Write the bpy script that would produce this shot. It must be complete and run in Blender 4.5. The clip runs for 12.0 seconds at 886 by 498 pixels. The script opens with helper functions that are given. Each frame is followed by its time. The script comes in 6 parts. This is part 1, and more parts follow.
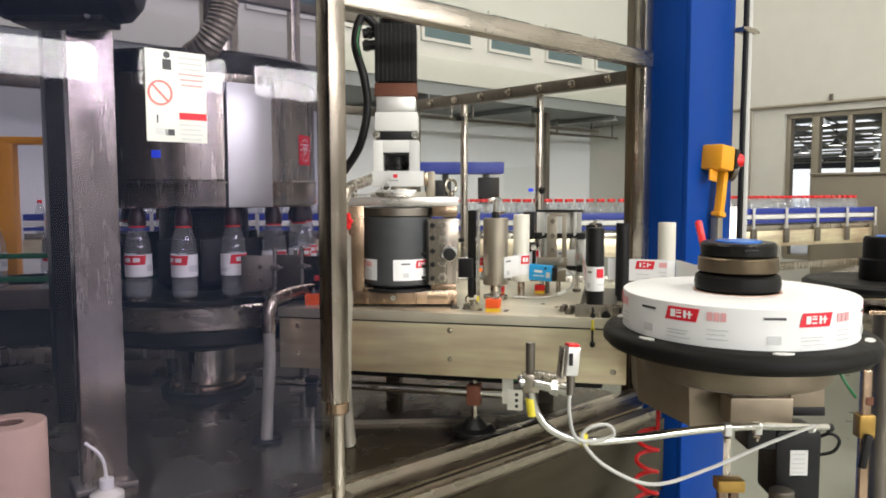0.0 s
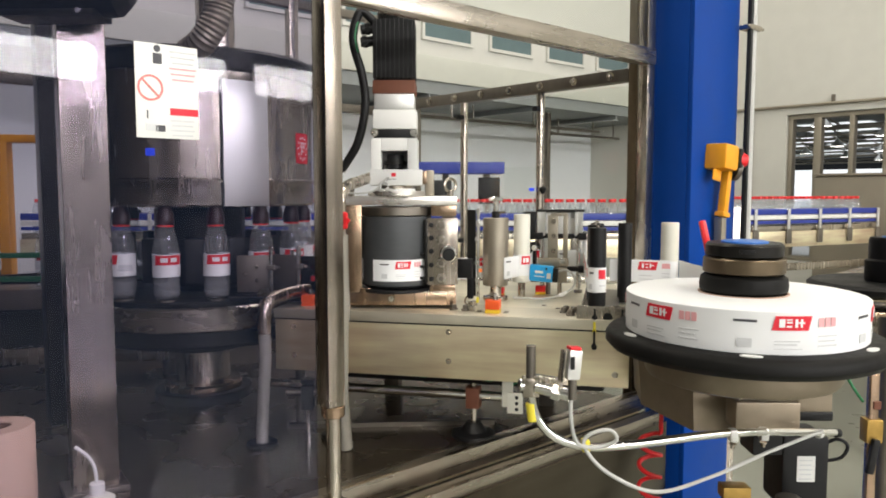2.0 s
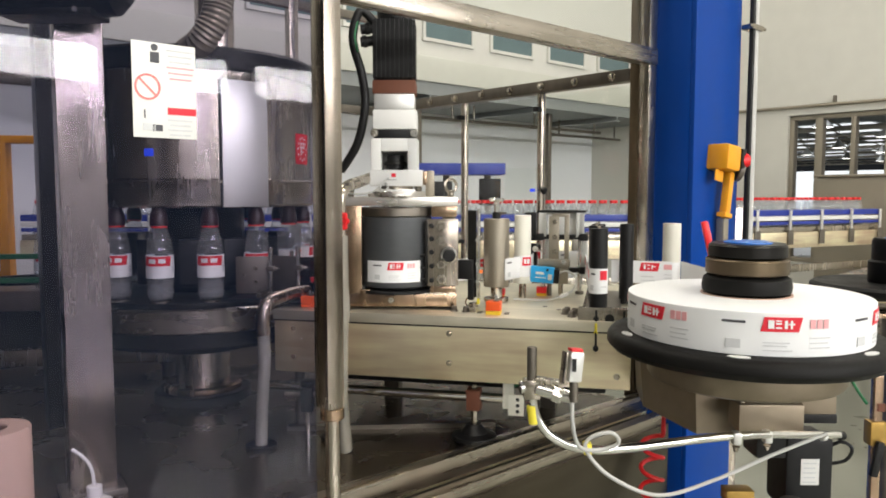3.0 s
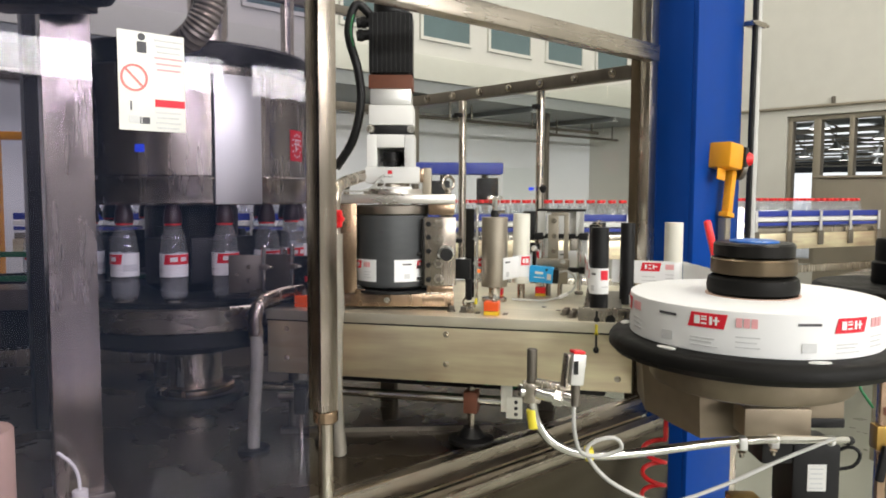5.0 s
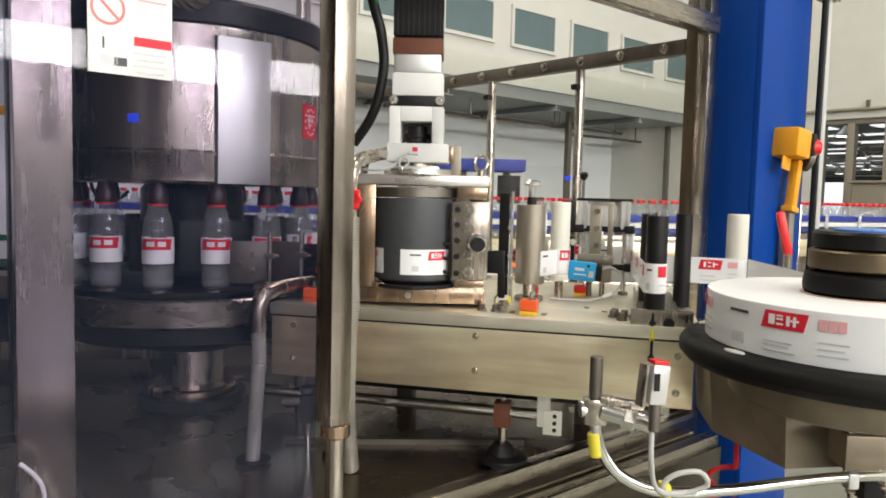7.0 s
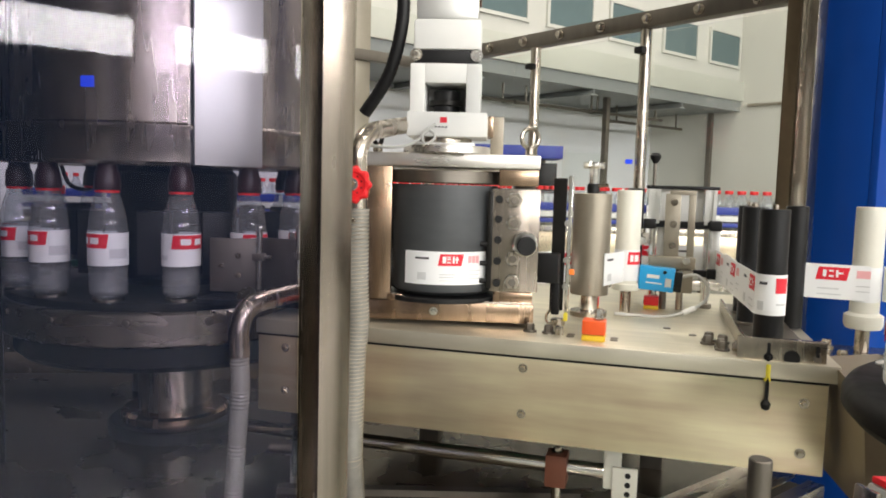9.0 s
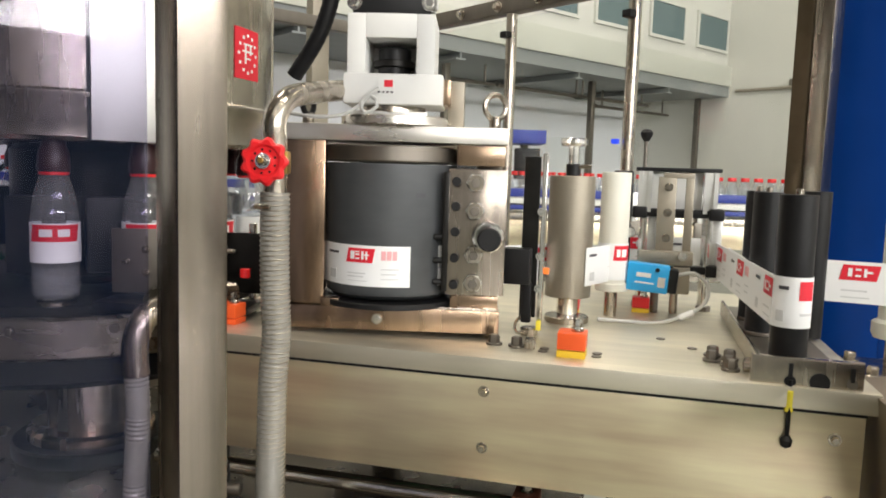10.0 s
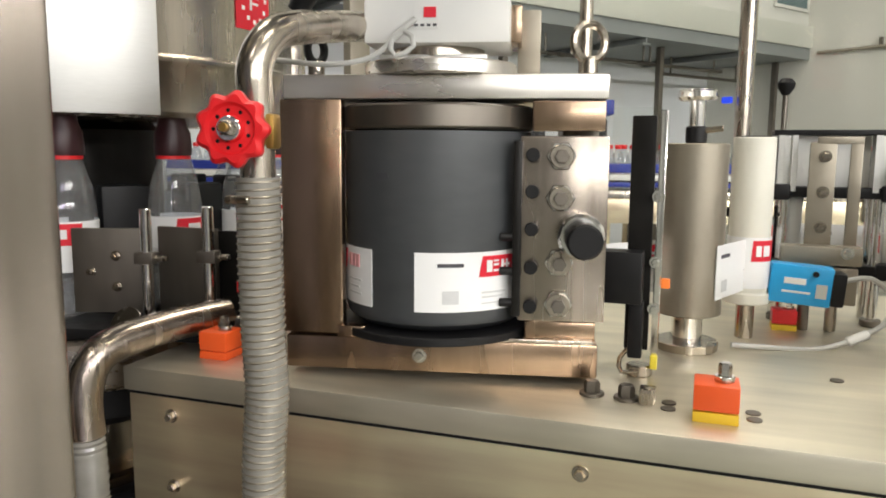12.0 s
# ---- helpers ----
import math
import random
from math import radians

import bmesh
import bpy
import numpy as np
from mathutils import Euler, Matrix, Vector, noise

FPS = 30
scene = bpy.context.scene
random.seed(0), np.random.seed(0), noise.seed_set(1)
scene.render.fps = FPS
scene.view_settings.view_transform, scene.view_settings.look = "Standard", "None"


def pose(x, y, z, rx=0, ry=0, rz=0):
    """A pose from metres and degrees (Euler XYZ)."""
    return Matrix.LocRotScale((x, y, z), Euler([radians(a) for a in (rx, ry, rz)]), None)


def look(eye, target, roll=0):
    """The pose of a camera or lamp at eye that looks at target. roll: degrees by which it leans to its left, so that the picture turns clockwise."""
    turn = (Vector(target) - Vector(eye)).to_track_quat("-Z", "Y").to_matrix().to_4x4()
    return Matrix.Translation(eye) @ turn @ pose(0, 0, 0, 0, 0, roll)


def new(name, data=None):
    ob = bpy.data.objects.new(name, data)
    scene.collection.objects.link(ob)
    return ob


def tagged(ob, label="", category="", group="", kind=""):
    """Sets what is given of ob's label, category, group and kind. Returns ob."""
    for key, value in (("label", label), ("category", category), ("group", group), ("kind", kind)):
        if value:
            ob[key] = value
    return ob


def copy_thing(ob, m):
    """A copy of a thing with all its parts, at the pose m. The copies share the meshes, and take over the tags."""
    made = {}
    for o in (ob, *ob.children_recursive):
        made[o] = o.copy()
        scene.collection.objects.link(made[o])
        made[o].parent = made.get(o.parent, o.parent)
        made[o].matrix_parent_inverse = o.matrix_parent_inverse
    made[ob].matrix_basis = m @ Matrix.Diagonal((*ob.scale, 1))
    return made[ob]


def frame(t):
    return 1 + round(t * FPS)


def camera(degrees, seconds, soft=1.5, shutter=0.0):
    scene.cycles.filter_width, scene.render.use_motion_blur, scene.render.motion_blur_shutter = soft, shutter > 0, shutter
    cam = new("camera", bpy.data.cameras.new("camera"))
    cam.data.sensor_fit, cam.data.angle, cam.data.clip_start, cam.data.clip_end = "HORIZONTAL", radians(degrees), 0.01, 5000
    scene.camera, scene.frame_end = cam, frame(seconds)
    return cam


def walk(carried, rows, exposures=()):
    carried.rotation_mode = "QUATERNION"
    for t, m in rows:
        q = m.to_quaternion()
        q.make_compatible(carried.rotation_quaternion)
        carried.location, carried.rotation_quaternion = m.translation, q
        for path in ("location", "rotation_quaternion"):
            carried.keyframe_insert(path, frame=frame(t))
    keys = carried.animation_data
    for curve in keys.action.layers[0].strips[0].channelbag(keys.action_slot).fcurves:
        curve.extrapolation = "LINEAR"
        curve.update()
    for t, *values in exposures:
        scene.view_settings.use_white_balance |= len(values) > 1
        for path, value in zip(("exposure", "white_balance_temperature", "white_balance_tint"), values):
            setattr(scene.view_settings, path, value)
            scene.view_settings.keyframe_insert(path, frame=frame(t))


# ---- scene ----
# ---- camera ----
cam = camera(61.7, 12.0, soft=1.8)
PATH = [
    (0, (0.041, -0.104, 1.416), (0.003, 1.89, 1.261), -0.1),
    (1.5, (0.043, -0.079, 1.414), (0.005, 1.915, 1.259), -0.0),
    (3, (0.045, -0.062, 1.411), (0.003, 1.932, 1.261), -0.0),
    (5, (0.044, -0.026, 1.405), (0.01, 1.968, 1.256), 0.2),
    (5.5, (0.042, -0.005, 1.398), (0.008, 1.989, 1.251), 0.3),
    (6, (0.025, 0.055, 1.386), (-0.006, 2.049, 1.24), 0.8),
    (6.5, (0.012, 0.124, 1.375), (-0.041, 2.118, 1.234), 1.2),
    (7, (0.009, 0.174, 1.364), (-0.062, 2.168, 1.221), 1.4),
    (7.2, (0.013, 0.196, 1.365), (-0.073, 2.188, 1.217), 1.4),
    (8.8, (-0.001, 0.451, 1.352), (-0.161, 2.438, 1.19), 1.5),
    (9, (-0.015, 0.508, 1.357), (-0.162, 2.495, 1.185), 1.6),
    (9.5, (-0.009, 0.603, 1.351), (-0.132, 2.59, 1.163), 1.7),
    (10, (0.018, 0.712, 1.349), (-0.089, 2.698, 1.144), 1.8),
    (10.5, (0.037, 0.806, 1.352), (-0.075, 2.791, 1.134), 1.8),
    (11, (0.034, 0.865, 1.343), (-0.122, 2.845, 1.103), 1.3),
    (11.5, (0.013, 0.921, 1.341), (-0.222, 2.889, 1.08), 0.6),
    (12, (-0.007, 0.99, 1.343), (-0.27, 2.954, 1.076), 0.4),
]
walk(cam, [(t, look(eye, target, roll)) for t, eye, target, roll in PATH],
     exposures=((0, -0.03), (7.2, 0.0), (9, 0.14), (10.5, 0.08), (11.2, -0.04), (12, -0.08)))

# ---- light ----
world = bpy.data.worlds.new("world")
scene.world = world
world.use_nodes = True
world.node_tree.nodes["Background"].inputs[0].default_value = (0.75, 0.82, 0.9, 1)
world.node_tree.nodes["Background"].inputs[1].default_value = 0.018
scene.view_settings.exposure = 0.0


def area_lamp(name, m, sx, sy, watts, colour=(1, 1, 1)):
    lamp = bpy.data.lights.new(name, "AREA")
    lamp.shape, lamp.size, lamp.size_y, lamp.energy, lamp.color = "RECTANGLE", sx, sy, watts, colour
    ob = new(name, lamp)
    ob.matrix_world = m
    return ob


# plan: the guard frame and the hall share one direction; the labelling table has its own
GUARD = pose(-0.165, 1.235, 0, 0, 0, 43.1)      # x along the guard, y back into the machine
TABLE = pose(0.024, 1.510, 0, 0, 0, -11.6)      # x along the table's front, y back
TOP = 1.150                                     # the table's top
# daylight through the windows of the long wall behind the camera, and the hall's ceiling lamps
# The last lamps in this row are added, unseen, to brighten the far walls.
LAMPS = ((-3.2, -3.0), (1.2, -3.0), (-0.6, 1.6), (2.6, 0.4), (5.6, -1.6), (3.6, 2.6), (6.4, 2.2))
WINDOWS = ((-7.0, -3.2), (-2.4, 2.7), (3.3, 4.65), (5.15, 6.4))
for x0, x1 in WINDOWS:
    area_lamp("window_light", GUARD @ pose((x0 + x1) / 2, -10.05, 3.22, 90, 0, 0), x1 - x0, 0.5, 60 * (x1 - x0), (1.0, 0.97, 0.93))
for k, (a, b) in enumerate(LAMPS):
    area_lamp("hall_lamp_light", GUARD @ pose(a, b, 5.9), 1.5, 0.5, (110, 110, 66, 72, 62, 26, 22)[k], (1.0, 0.92, 0.78))
# Added high fill lamp, out of view, to brighten surfaces facing the camera.
area_lamp("clerestory_light", GUARD @ pose(-0.5, -10.05, 6.0, 82, 0, 0), 13.0, 1.3, 490, (1.0, 0.97, 0.93))

# ---- materials ----


def material(name, base, rough=0.5, metal=0.0, grain=0.0, scale=40.0, stretch=(1, 1, 1), bump=0.0, coat=0.0, spec=0.5):
    """Principled surface whose tone wanders at two scales and whose relief follows the finer one."""
    m = bpy.data.materials.new(name)
    m.use_nodes = True
    n, l = m.node_tree.nodes, m.node_tree.links
    p = n["Principled BSDF"]
    p.inputs["Roughness"].default_value, p.inputs["Metallic"].default_value = rough, metal
    p.inputs["Coat Weight"].default_value = coat
    p.inputs["Specular IOR Level"].default_value = spec
    co = n.new("ShaderNodeTexCoord")
    mp = n.new("ShaderNodeMapping")
    mp.inputs["Scale"].default_value = stretch
    l.new(co.outputs["Object"], mp.inputs["Vector"])
    fine, wide = n.new("ShaderNodeTexNoise"), n.new("ShaderNodeTexNoise")
    fine.inputs["Scale"].default_value, fine.inputs["Detail"].default_value = scale, 4
    wide.inputs["Scale"].default_value, wide.inputs["Detail"].default_value = scale / 9, 3
    l.new(mp.outputs[0], fine.inputs["Vector"])
    l.new(co.outputs["Object"], wide.inputs["Vector"])
    mix = n.new("ShaderNodeMix")
    mix.data_type, mix.blend_type = "FLOAT", "MIX"
    mix.inputs[0].default_value = 0.5
    l.new(fine.outputs["Fac"], mix.inputs[2])
    l.new(wide.outputs["Fac"], mix.inputs[3])
    ramp = n.new("ShaderNodeValToRGB")
    lo = [max(0, c * (1 - grain)) for c in base]
    hi = [min(1, c * (1 + grain)) for c in base]
    ramp.color_ramp.elements[0].position, ramp.color_ramp.elements[1].position = 0.3, 0.7
    ramp.color_ramp.elements[0].color, ramp.color_ramp.elements[1].color = (*lo, 1), (*hi, 1)
    l.new(mix.outputs[0], ramp.inputs[0])
    l.new(ramp.outputs[0], p.inputs["Base Color"])
    rr = n.new("ShaderNodeMapRange")
    rr.inputs[1].default_value, rr.inputs[2].default_value = 0.3, 0.7
    rr.inputs[3].default_value, rr.inputs[4].default_value = max(0.02, rough * 0.8), min(1, rough * 1.25)
    l.new(mix.outputs[0], rr.inputs[0])
    l.new(rr.outputs[0], p.inputs["Roughness"])
    if bump:
        bp = n.new("ShaderNodeBump")
        bp.inputs["Strength"].default_value, bp.inputs["Distance"].default_value = bump, 0.001
        l.new(fine.outputs["Fac"], bp.inputs["Height"])
        l.new(bp.outputs[0], p.inputs["Normal"])
    return m


def clear(name, tint, gloss_rough=0.02, face=0.04, haze=0.0, haze_colour=(0.8, 0.8, 0.8)):
    """A clear sheet: what lies behind it, tinted, under a gloss that grows at grazing angles."""
    m = bpy.data.materials.new(name)
    m.use_nodes = True
    n, l = m.node_tree.nodes, m.node_tree.links
    n.remove(n["Principled BSDF"])
    t, g, x = n.new("ShaderNodeBsdfTransparent"), n.new("ShaderNodeBsdfGlossy"), n.new("ShaderNodeMixShader")
    f, q, r = n.new("ShaderNodeLayerWeight"), n.new("ShaderNodeMath"), n.new("ShaderNodeMath")
    t.inputs[0].default_value = (*tint, 1)
    g.inputs["Roughness"].default_value = gloss_rough
    f.inputs[0].default_value = 0.5
    q.operation, r.operation = "POWER", "MULTIPLY_ADD"
    q.inputs[1].default_value = 5.0
    r.inputs[1].default_value, r.inputs[2].default_value = 1 - face, face
    l.new(f.outputs["Facing"], q.inputs[0])
    l.new(q.outputs[0], r.inputs[0])
    l.new(r.outputs[0], x.inputs[0])
    l.new(t.outputs[0], x.inputs[1])
    l.new(g.outputs[0], x.inputs[2])
    out = x
    if haze:
        d, y = n.new("ShaderNodeBsdfDiffuse"), n.new("ShaderNodeMixShader")
        d.inputs[0].default_value = (*haze_colour, 1)
        y.inputs[0].default_value = haze
        l.new(x.outputs[0], y.inputs[1])
        l.new(d.outputs[0], y.inputs[2])
        out = y
    l.new(out.outputs[0], n["Material Output"].inputs[0])
    return m


def glow(name, colour, strength):
    m = bpy.data.materials.new(name)
    m.use_nodes = True
    p = m.node_tree.nodes["Principled BSDF"]
    p.inputs["Base Color"].default_value = (0.02, 0.02, 0.02, 1)
    p.inputs["Emission Color"].default_value, p.inputs["Emission Strength"].default_value = (*colour, 1), strength
    return m


STEEL = material("brushed_steel", (0.46, 0.415, 0.355), 0.25, 1.0, 0.26, 60, (1, 1, 0.07), 0.10)
STEEL_RAIL = material("lengthwise_brushed_steel", (0.46, 0.415, 0.355), 0.27, 1.0, 0.22, 60, (0.04, 1, 1), 0.08)
POST_STEEL = material("streaked_brushed_steel", (0.35, 0.305, 0.262), 0.25, 1.0, 0.42, 70, (1, 1, 0.03), 0.12)
STEEL_FLAT = material("brushed_steel_sheet", (0.95, 0.695, 0.495), 0.33, 0.82, 0.36, 45, (0.10, 1, 1), 0.12)
STEEL_TOP = material("ground_steel_plate", (0.68, 0.64, 0.53), 0.42, 0.85, 0.24, 40, (0.15, 1, 1), 0.08)
STEEL_WARM = material("heat_tinted_steel", (0.40, 0.285, 0.20), 0.25, 1.0, 0.5, 40, (1, 1, 0.15), 0.12)
STEEL_DARK = material("dull_steel", (0.20, 0.18, 0.155), 0.42, 0.9, 0.18, 50, (1, 1, 0.3), 0.12)
STEEL_GREY = material("satin_grey_steel", (0.35, 0.315, 0.255), 0.46, 0.75, 0.08, 120, (1, 1, 1), 0.05)
ARM_STEEL = material("tan_cast_steel", (0.29, 0.24, 0.18), 0.42, 0.85, 0.2, 30, (1, 1, 1), 0.08)
DARK_SHEET = material("dark_polished_sheet", (0.105, 0.088, 0.068), 0.16, 1.0, 0.3, 30, (0.1, 1, 1), 0.06)
PLATE = material("polished_thick_plate", (0.80, 0.77, 0.72), 0.30, 0.9, 0.14, 50, (0.15, 1, 1), 0.06)
# Deck steel is coloured darker to hold the shade inside the machine.
DECK = material("shade_toned_deck_steel", (0.115, 0.092, 0.065), 0.26, 0.7, 0.3, 7, bump=0.03)
CHROME = material("chrome", (0.86, 0.85, 0.82), 0.16, 1.0, 0.05, 60)
BRASS = material("worn_brass", (0.44, 0.28, 0.08), 0.4, 0.9, 0.25, 60, bump=0.1)
ALU = material("anodised_aluminium", (0.72, 0.72, 0.70), 0.38, 0.8, 0.05, 60, (1, 1, 10), 0.05)
WHITE = material("white_enamel", (0.74, 0.74, 0.72), 0.4, 0.0, 0.04, 25)
PAPER = material("label_paper", (0.84, 0.85, 0.86), 0.5, 0.0, 0.02, 30)
NYLON = material("ivory_nylon", (0.76, 0.75, 0.67), 0.5, 0.0, 0.04, 30)
BLACK = material("black_plastic", (0.009, 0.009, 0.010), 0.42, 0.0, 0.3, 60, bump=0.05, spec=0.3)
RUBBER = material("black_rubber", (0.007, 0.0068, 0.0065), 0.5, 0.0, 0.35, 70, bump=0.15, spec=0.16)
DRUM_GREY = material("grey_drum_coating", (0.074, 0.079, 0.085), 0.42, 0.2, 0.14, 30, (1, 1, 3), 0.05)
DARK_ANOD = material("black_anodised_metal", (0.016, 0.015, 0.014), 0.36, 0.5, 0.25, 60, spec=0.3)
BROWN_ANOD = material("dark_bronze_metal", (0.15, 0.115, 0.075), 0.36, 0.9, 0.15, 60)
ORANGE = material("orange_plastic", (0.85, 0.11, 0.02), 0.4, 0.0, 0.06, 40)
HEAD_PLASTIC = material("dark_maroon_plastic", (0.028, 0.008, 0.010), 0.35, 0.0, 0.3, 60)
RED = material("red_plastic", (0.72, 0.015, 0.02), 0.35, 0.0, 0.1, 50)
RED_INK = material("red_ink", (0.72, 0.014, 0.035), 0.5, 0.0, 0.05, 60)
# Red paled to include the glass's reflected veil over the sign.
VEILED_RED = material("veiled_red_ink", (0.72, 0.20, 0.19), 0.5, 0.0, 0.08, 60)
PINK_INK = material("pale_red_ink", (0.80, 0.40, 0.42), 0.5, 0.0, 0.08, 60)
GREY_INK = material("grey_ink", (0.60, 0.61, 0.62), 0.5, 0.0, 0.1, 90)
BLACK_INK = material("black_ink", (0.06, 0.06, 0.07), 0.5, 0.0, 0.1, 90)
YELLOW = material("yellow_paint", (0.80, 0.52, 0.03), 0.4, 0.0, 0.06, 40)
AMBER = material("amber_paint", (0.84, 0.36, 0.015), 0.35, 0.0, 0.06, 40)
YELLOW_TAG = material("yellow_tag", (0.85, 0.72, 0.06), 0.5, 0.0, 0.05, 40)
BLUE = material("blue_paint", (0.0005, 0.046, 0.28), 0.42, 0.0, 0.10, 14, bump=0.05, spec=0.2)
BLUE_RAIL = material("blue_plastic_rail", (0.02, 0.04, 0.30), 0.45, 0.0, 0.08, 30)
SKY_BLUE = material("bright_blue_plastic", (0.02, 0.36, 0.75), 0.35, 0.0, 0.05, 60)
HUB_BLUE = material("blue_cap_plastic", (0.03, 0.16, 0.55), 0.3, 0.0, 0.1, 60)
RUST = material("brown_block", (0.16, 0.055, 0.03), 0.6, 0.1, 0.2, 70, bump=0.2)
CARD = material("beige_paper", (0.58, 0.40, 0.31), 0.8, 0.0, 0.06, 50, bump=0.1)
CARD_DARK = material("brown_card", (0.16, 0.09, 0.06), 0.8, 0.0, 0.1, 50)
GREY_CABLE = material("grey_cable", (0.50, 0.50, 0.48), 0.45, 0.0, 0.06, 80)
PVC = material("clear_grey_hose", (0.27, 0.26, 0.235), 0.18, 0.0, 0.2, 50, coat=0.8)
GREEN_WIRE = material("green_wire", (0.02, 0.16, 0.06), 0.5)
WALL = material("white_wall_paint", (0.56, 0.56, 0.52), 0.7, 0.0, 0.04, 6, bump=0.05)
WALL_CREAM = material("cream_wall_paint", (0.60, 0.595, 0.545), 0.7, 0.0, 0.05, 6, bump=0.05)
# Grey of the unseen walls is set by how much light they should bounce.
WALL_BOUNCE = material("pale_grey_wall", (0.44, 0.44, 0.42), 0.7, 0.0, 0.08, 5)
WALL_LOW = material("grey_white_wall_paint", (0.83, 0.845, 0.87), 0.7, 0.0, 0.03, 6)
FASCIA = material("cream_fascia_paint", (0.50, 0.51, 0.455), 0.6, 0.0, 0.05, 8)
SOFFIT = material("grey_soffit_panel", (0.21, 0.225, 0.225), 0.55, 0.0, 0.1, 10)
FLOOR = material("pale_green_epoxy_floor", (0.255, 0.265, 0.225), 0.3, 0.0, 0.10, 5, coat=0.3)
# The unseen ceiling is toned dark to hold back bounced light.
CEILING = material("ceiling_panel", (0.22, 0.22, 0.22), 0.7, 0.0, 0.05, 5)
TINT_PANE = material("dark_window_glass", (0.10, 0.15, 0.16), 0.12, 0.0, 0.1, 4)
# The blue haze colour stands in for the veil of reflections on the door.
GLASS = clear("guard_glass", (0.73, 0.71, 0.79), 0.02, 0.014, 0.007, (0.22, 0.38, 0.85))
PET = clear("clear_bottle_plastic", (0.93, 0.95, 0.97), 0.06, 0.07, 0.09)
ACRYLIC = clear("clear_acrylic", (0.97, 0.98, 0.97), 0.02, 0.02, 0.0)
DAYLIGHT = glow("daylight_pane", (0.95, 0.97, 1.0), 3.0)
# Self-glowing colour in place of the light inside the next hall.
FAR_GLOW = glow("glowing_far_hall", (0.95, 0.98, 1.0), 1.1)
LAMP_GLOW = glow("lamp_diffuser", (1.0, 0.97, 0.9), 6.0)
# Serves the post's blue sensor and the painted blue reflection on the drum.
BLUE_GLOW = glow("blue_glow", (0.02, 0.08, 1.0), 0.9)
LED_ORANGE = glow("orange_indicator", (1.0, 0.22, 0.02), 1.0)

# ---- building helpers ----


def thing(name, m, label, category, group="", kind=""):
    ob = new(name)
    ob.empty_display_size = 0.05
    ob.matrix_world = m
    return tagged(ob, label, category, group, kind)


def part(name, bm, mat, parent=None, label="", smooth=35):
    """Links a bmesh as one mesh object under its thing or part."""
    me = bpy.data.meshes.new(name)
    bmesh.ops.recalc_face_normals(bm, faces=bm.faces)
    if smooth:
        for f in bm.faces:
            f.smooth = True
        for e in bm.edges:
            if len(e.link_faces) == 2 and e.calc_face_angle(0) > radians(smooth):
                e.smooth = False
    bm.to_mesh(me)
    bm.free()
    me.materials.append(mat)
    ob = new(name, me)
    ob.parent = parent
    if label:
        ob["label"] = label
    return ob


def box(size, at=(0, 0, 0), bevel=0.0, turn=None, bm=None, seg=2):
    """A box with its middle at a place; turn: degrees about x, y, z."""
    bm = bm or bmesh.new()
    r = bmesh.ops.create_cube(bm, size=1)["verts"]
    bmesh.ops.scale(bm, vec=size, verts=r)
    if bevel:
        es = list({e for v in r for e in v.link_edges})
        r = list({v for f in bmesh.ops.bevel(bm, geom=es, offset=bevel, segments=seg, affect="EDGES", profile=0.6)["faces"] for v in f.verts} | {v for v in r if v.is_valid})
    m = pose(*at, *(turn or (0, 0, 0)))
    bmesh.ops.transform(bm, matrix=m, verts=r)
    return bm


def lathe(profile, seg=32, m=None, bm=None):
    """Turns a profile of (radius, height) about the z axis."""
    bm = bm or bmesh.new()
    m = m or Matrix()
    rings = []
    for r, z in profile:
        if r <= 1e-6:
            rings.append([bm.verts.new(m @ Vector((0, 0, z)))])
        else:
            rings.append([bm.verts.new(m @ Vector((r * math.cos(2 * math.pi * k / seg), r * math.sin(2 * math.pi * k / seg), z))) for k in range(seg)])
    for a, b in zip(rings, rings[1:]):
        for k in range(seg):
            k2 = (k + 1) % seg
            if len(a) == 1 and len(b) == 1:
                continue
            if len(a) == 1:
                bm.faces.new((a[0], b[k], b[k2]))
            elif len(b) == 1:
                bm.faces.new((a[k], b[0], a[k2]))
            else:
                bm.faces.new((a[k], a[k2], b[k2], b[k]))
    return bm


def rod(r, h, m=None, seg=24, bm=None, bevel=None, hole=0.0):
    """A cylinder from z 0 to h with softened rims."""
    c = min(r, h) * 0.12 if bevel is None else bevel
    if hole:
        return lathe([(hole, 0), (r - c, 0), (r, c), (r, h - c), (r - c, h), (hole, h), (hole, 0)], seg, m, bm)
    return lathe([(0, 0), (r - c, 0), (r, c), (r, h - c), (r - c, h), (0, h)], seg, m, bm)


def along(a, b):
    """The matrix that lays the z axis from a towards b."""
    a, b = Vector(a), Vector(b)
    return Matrix.Translation(a) @ (b - a).to_track_quat("Z", "Y").to_matrix().to_4x4()


def bar(a, b, r, seg=16, bm=None):
    return rod(r, (Vector(b) - Vector(a)).length, along(a, b), seg, bm, bevel=r * 0.15)


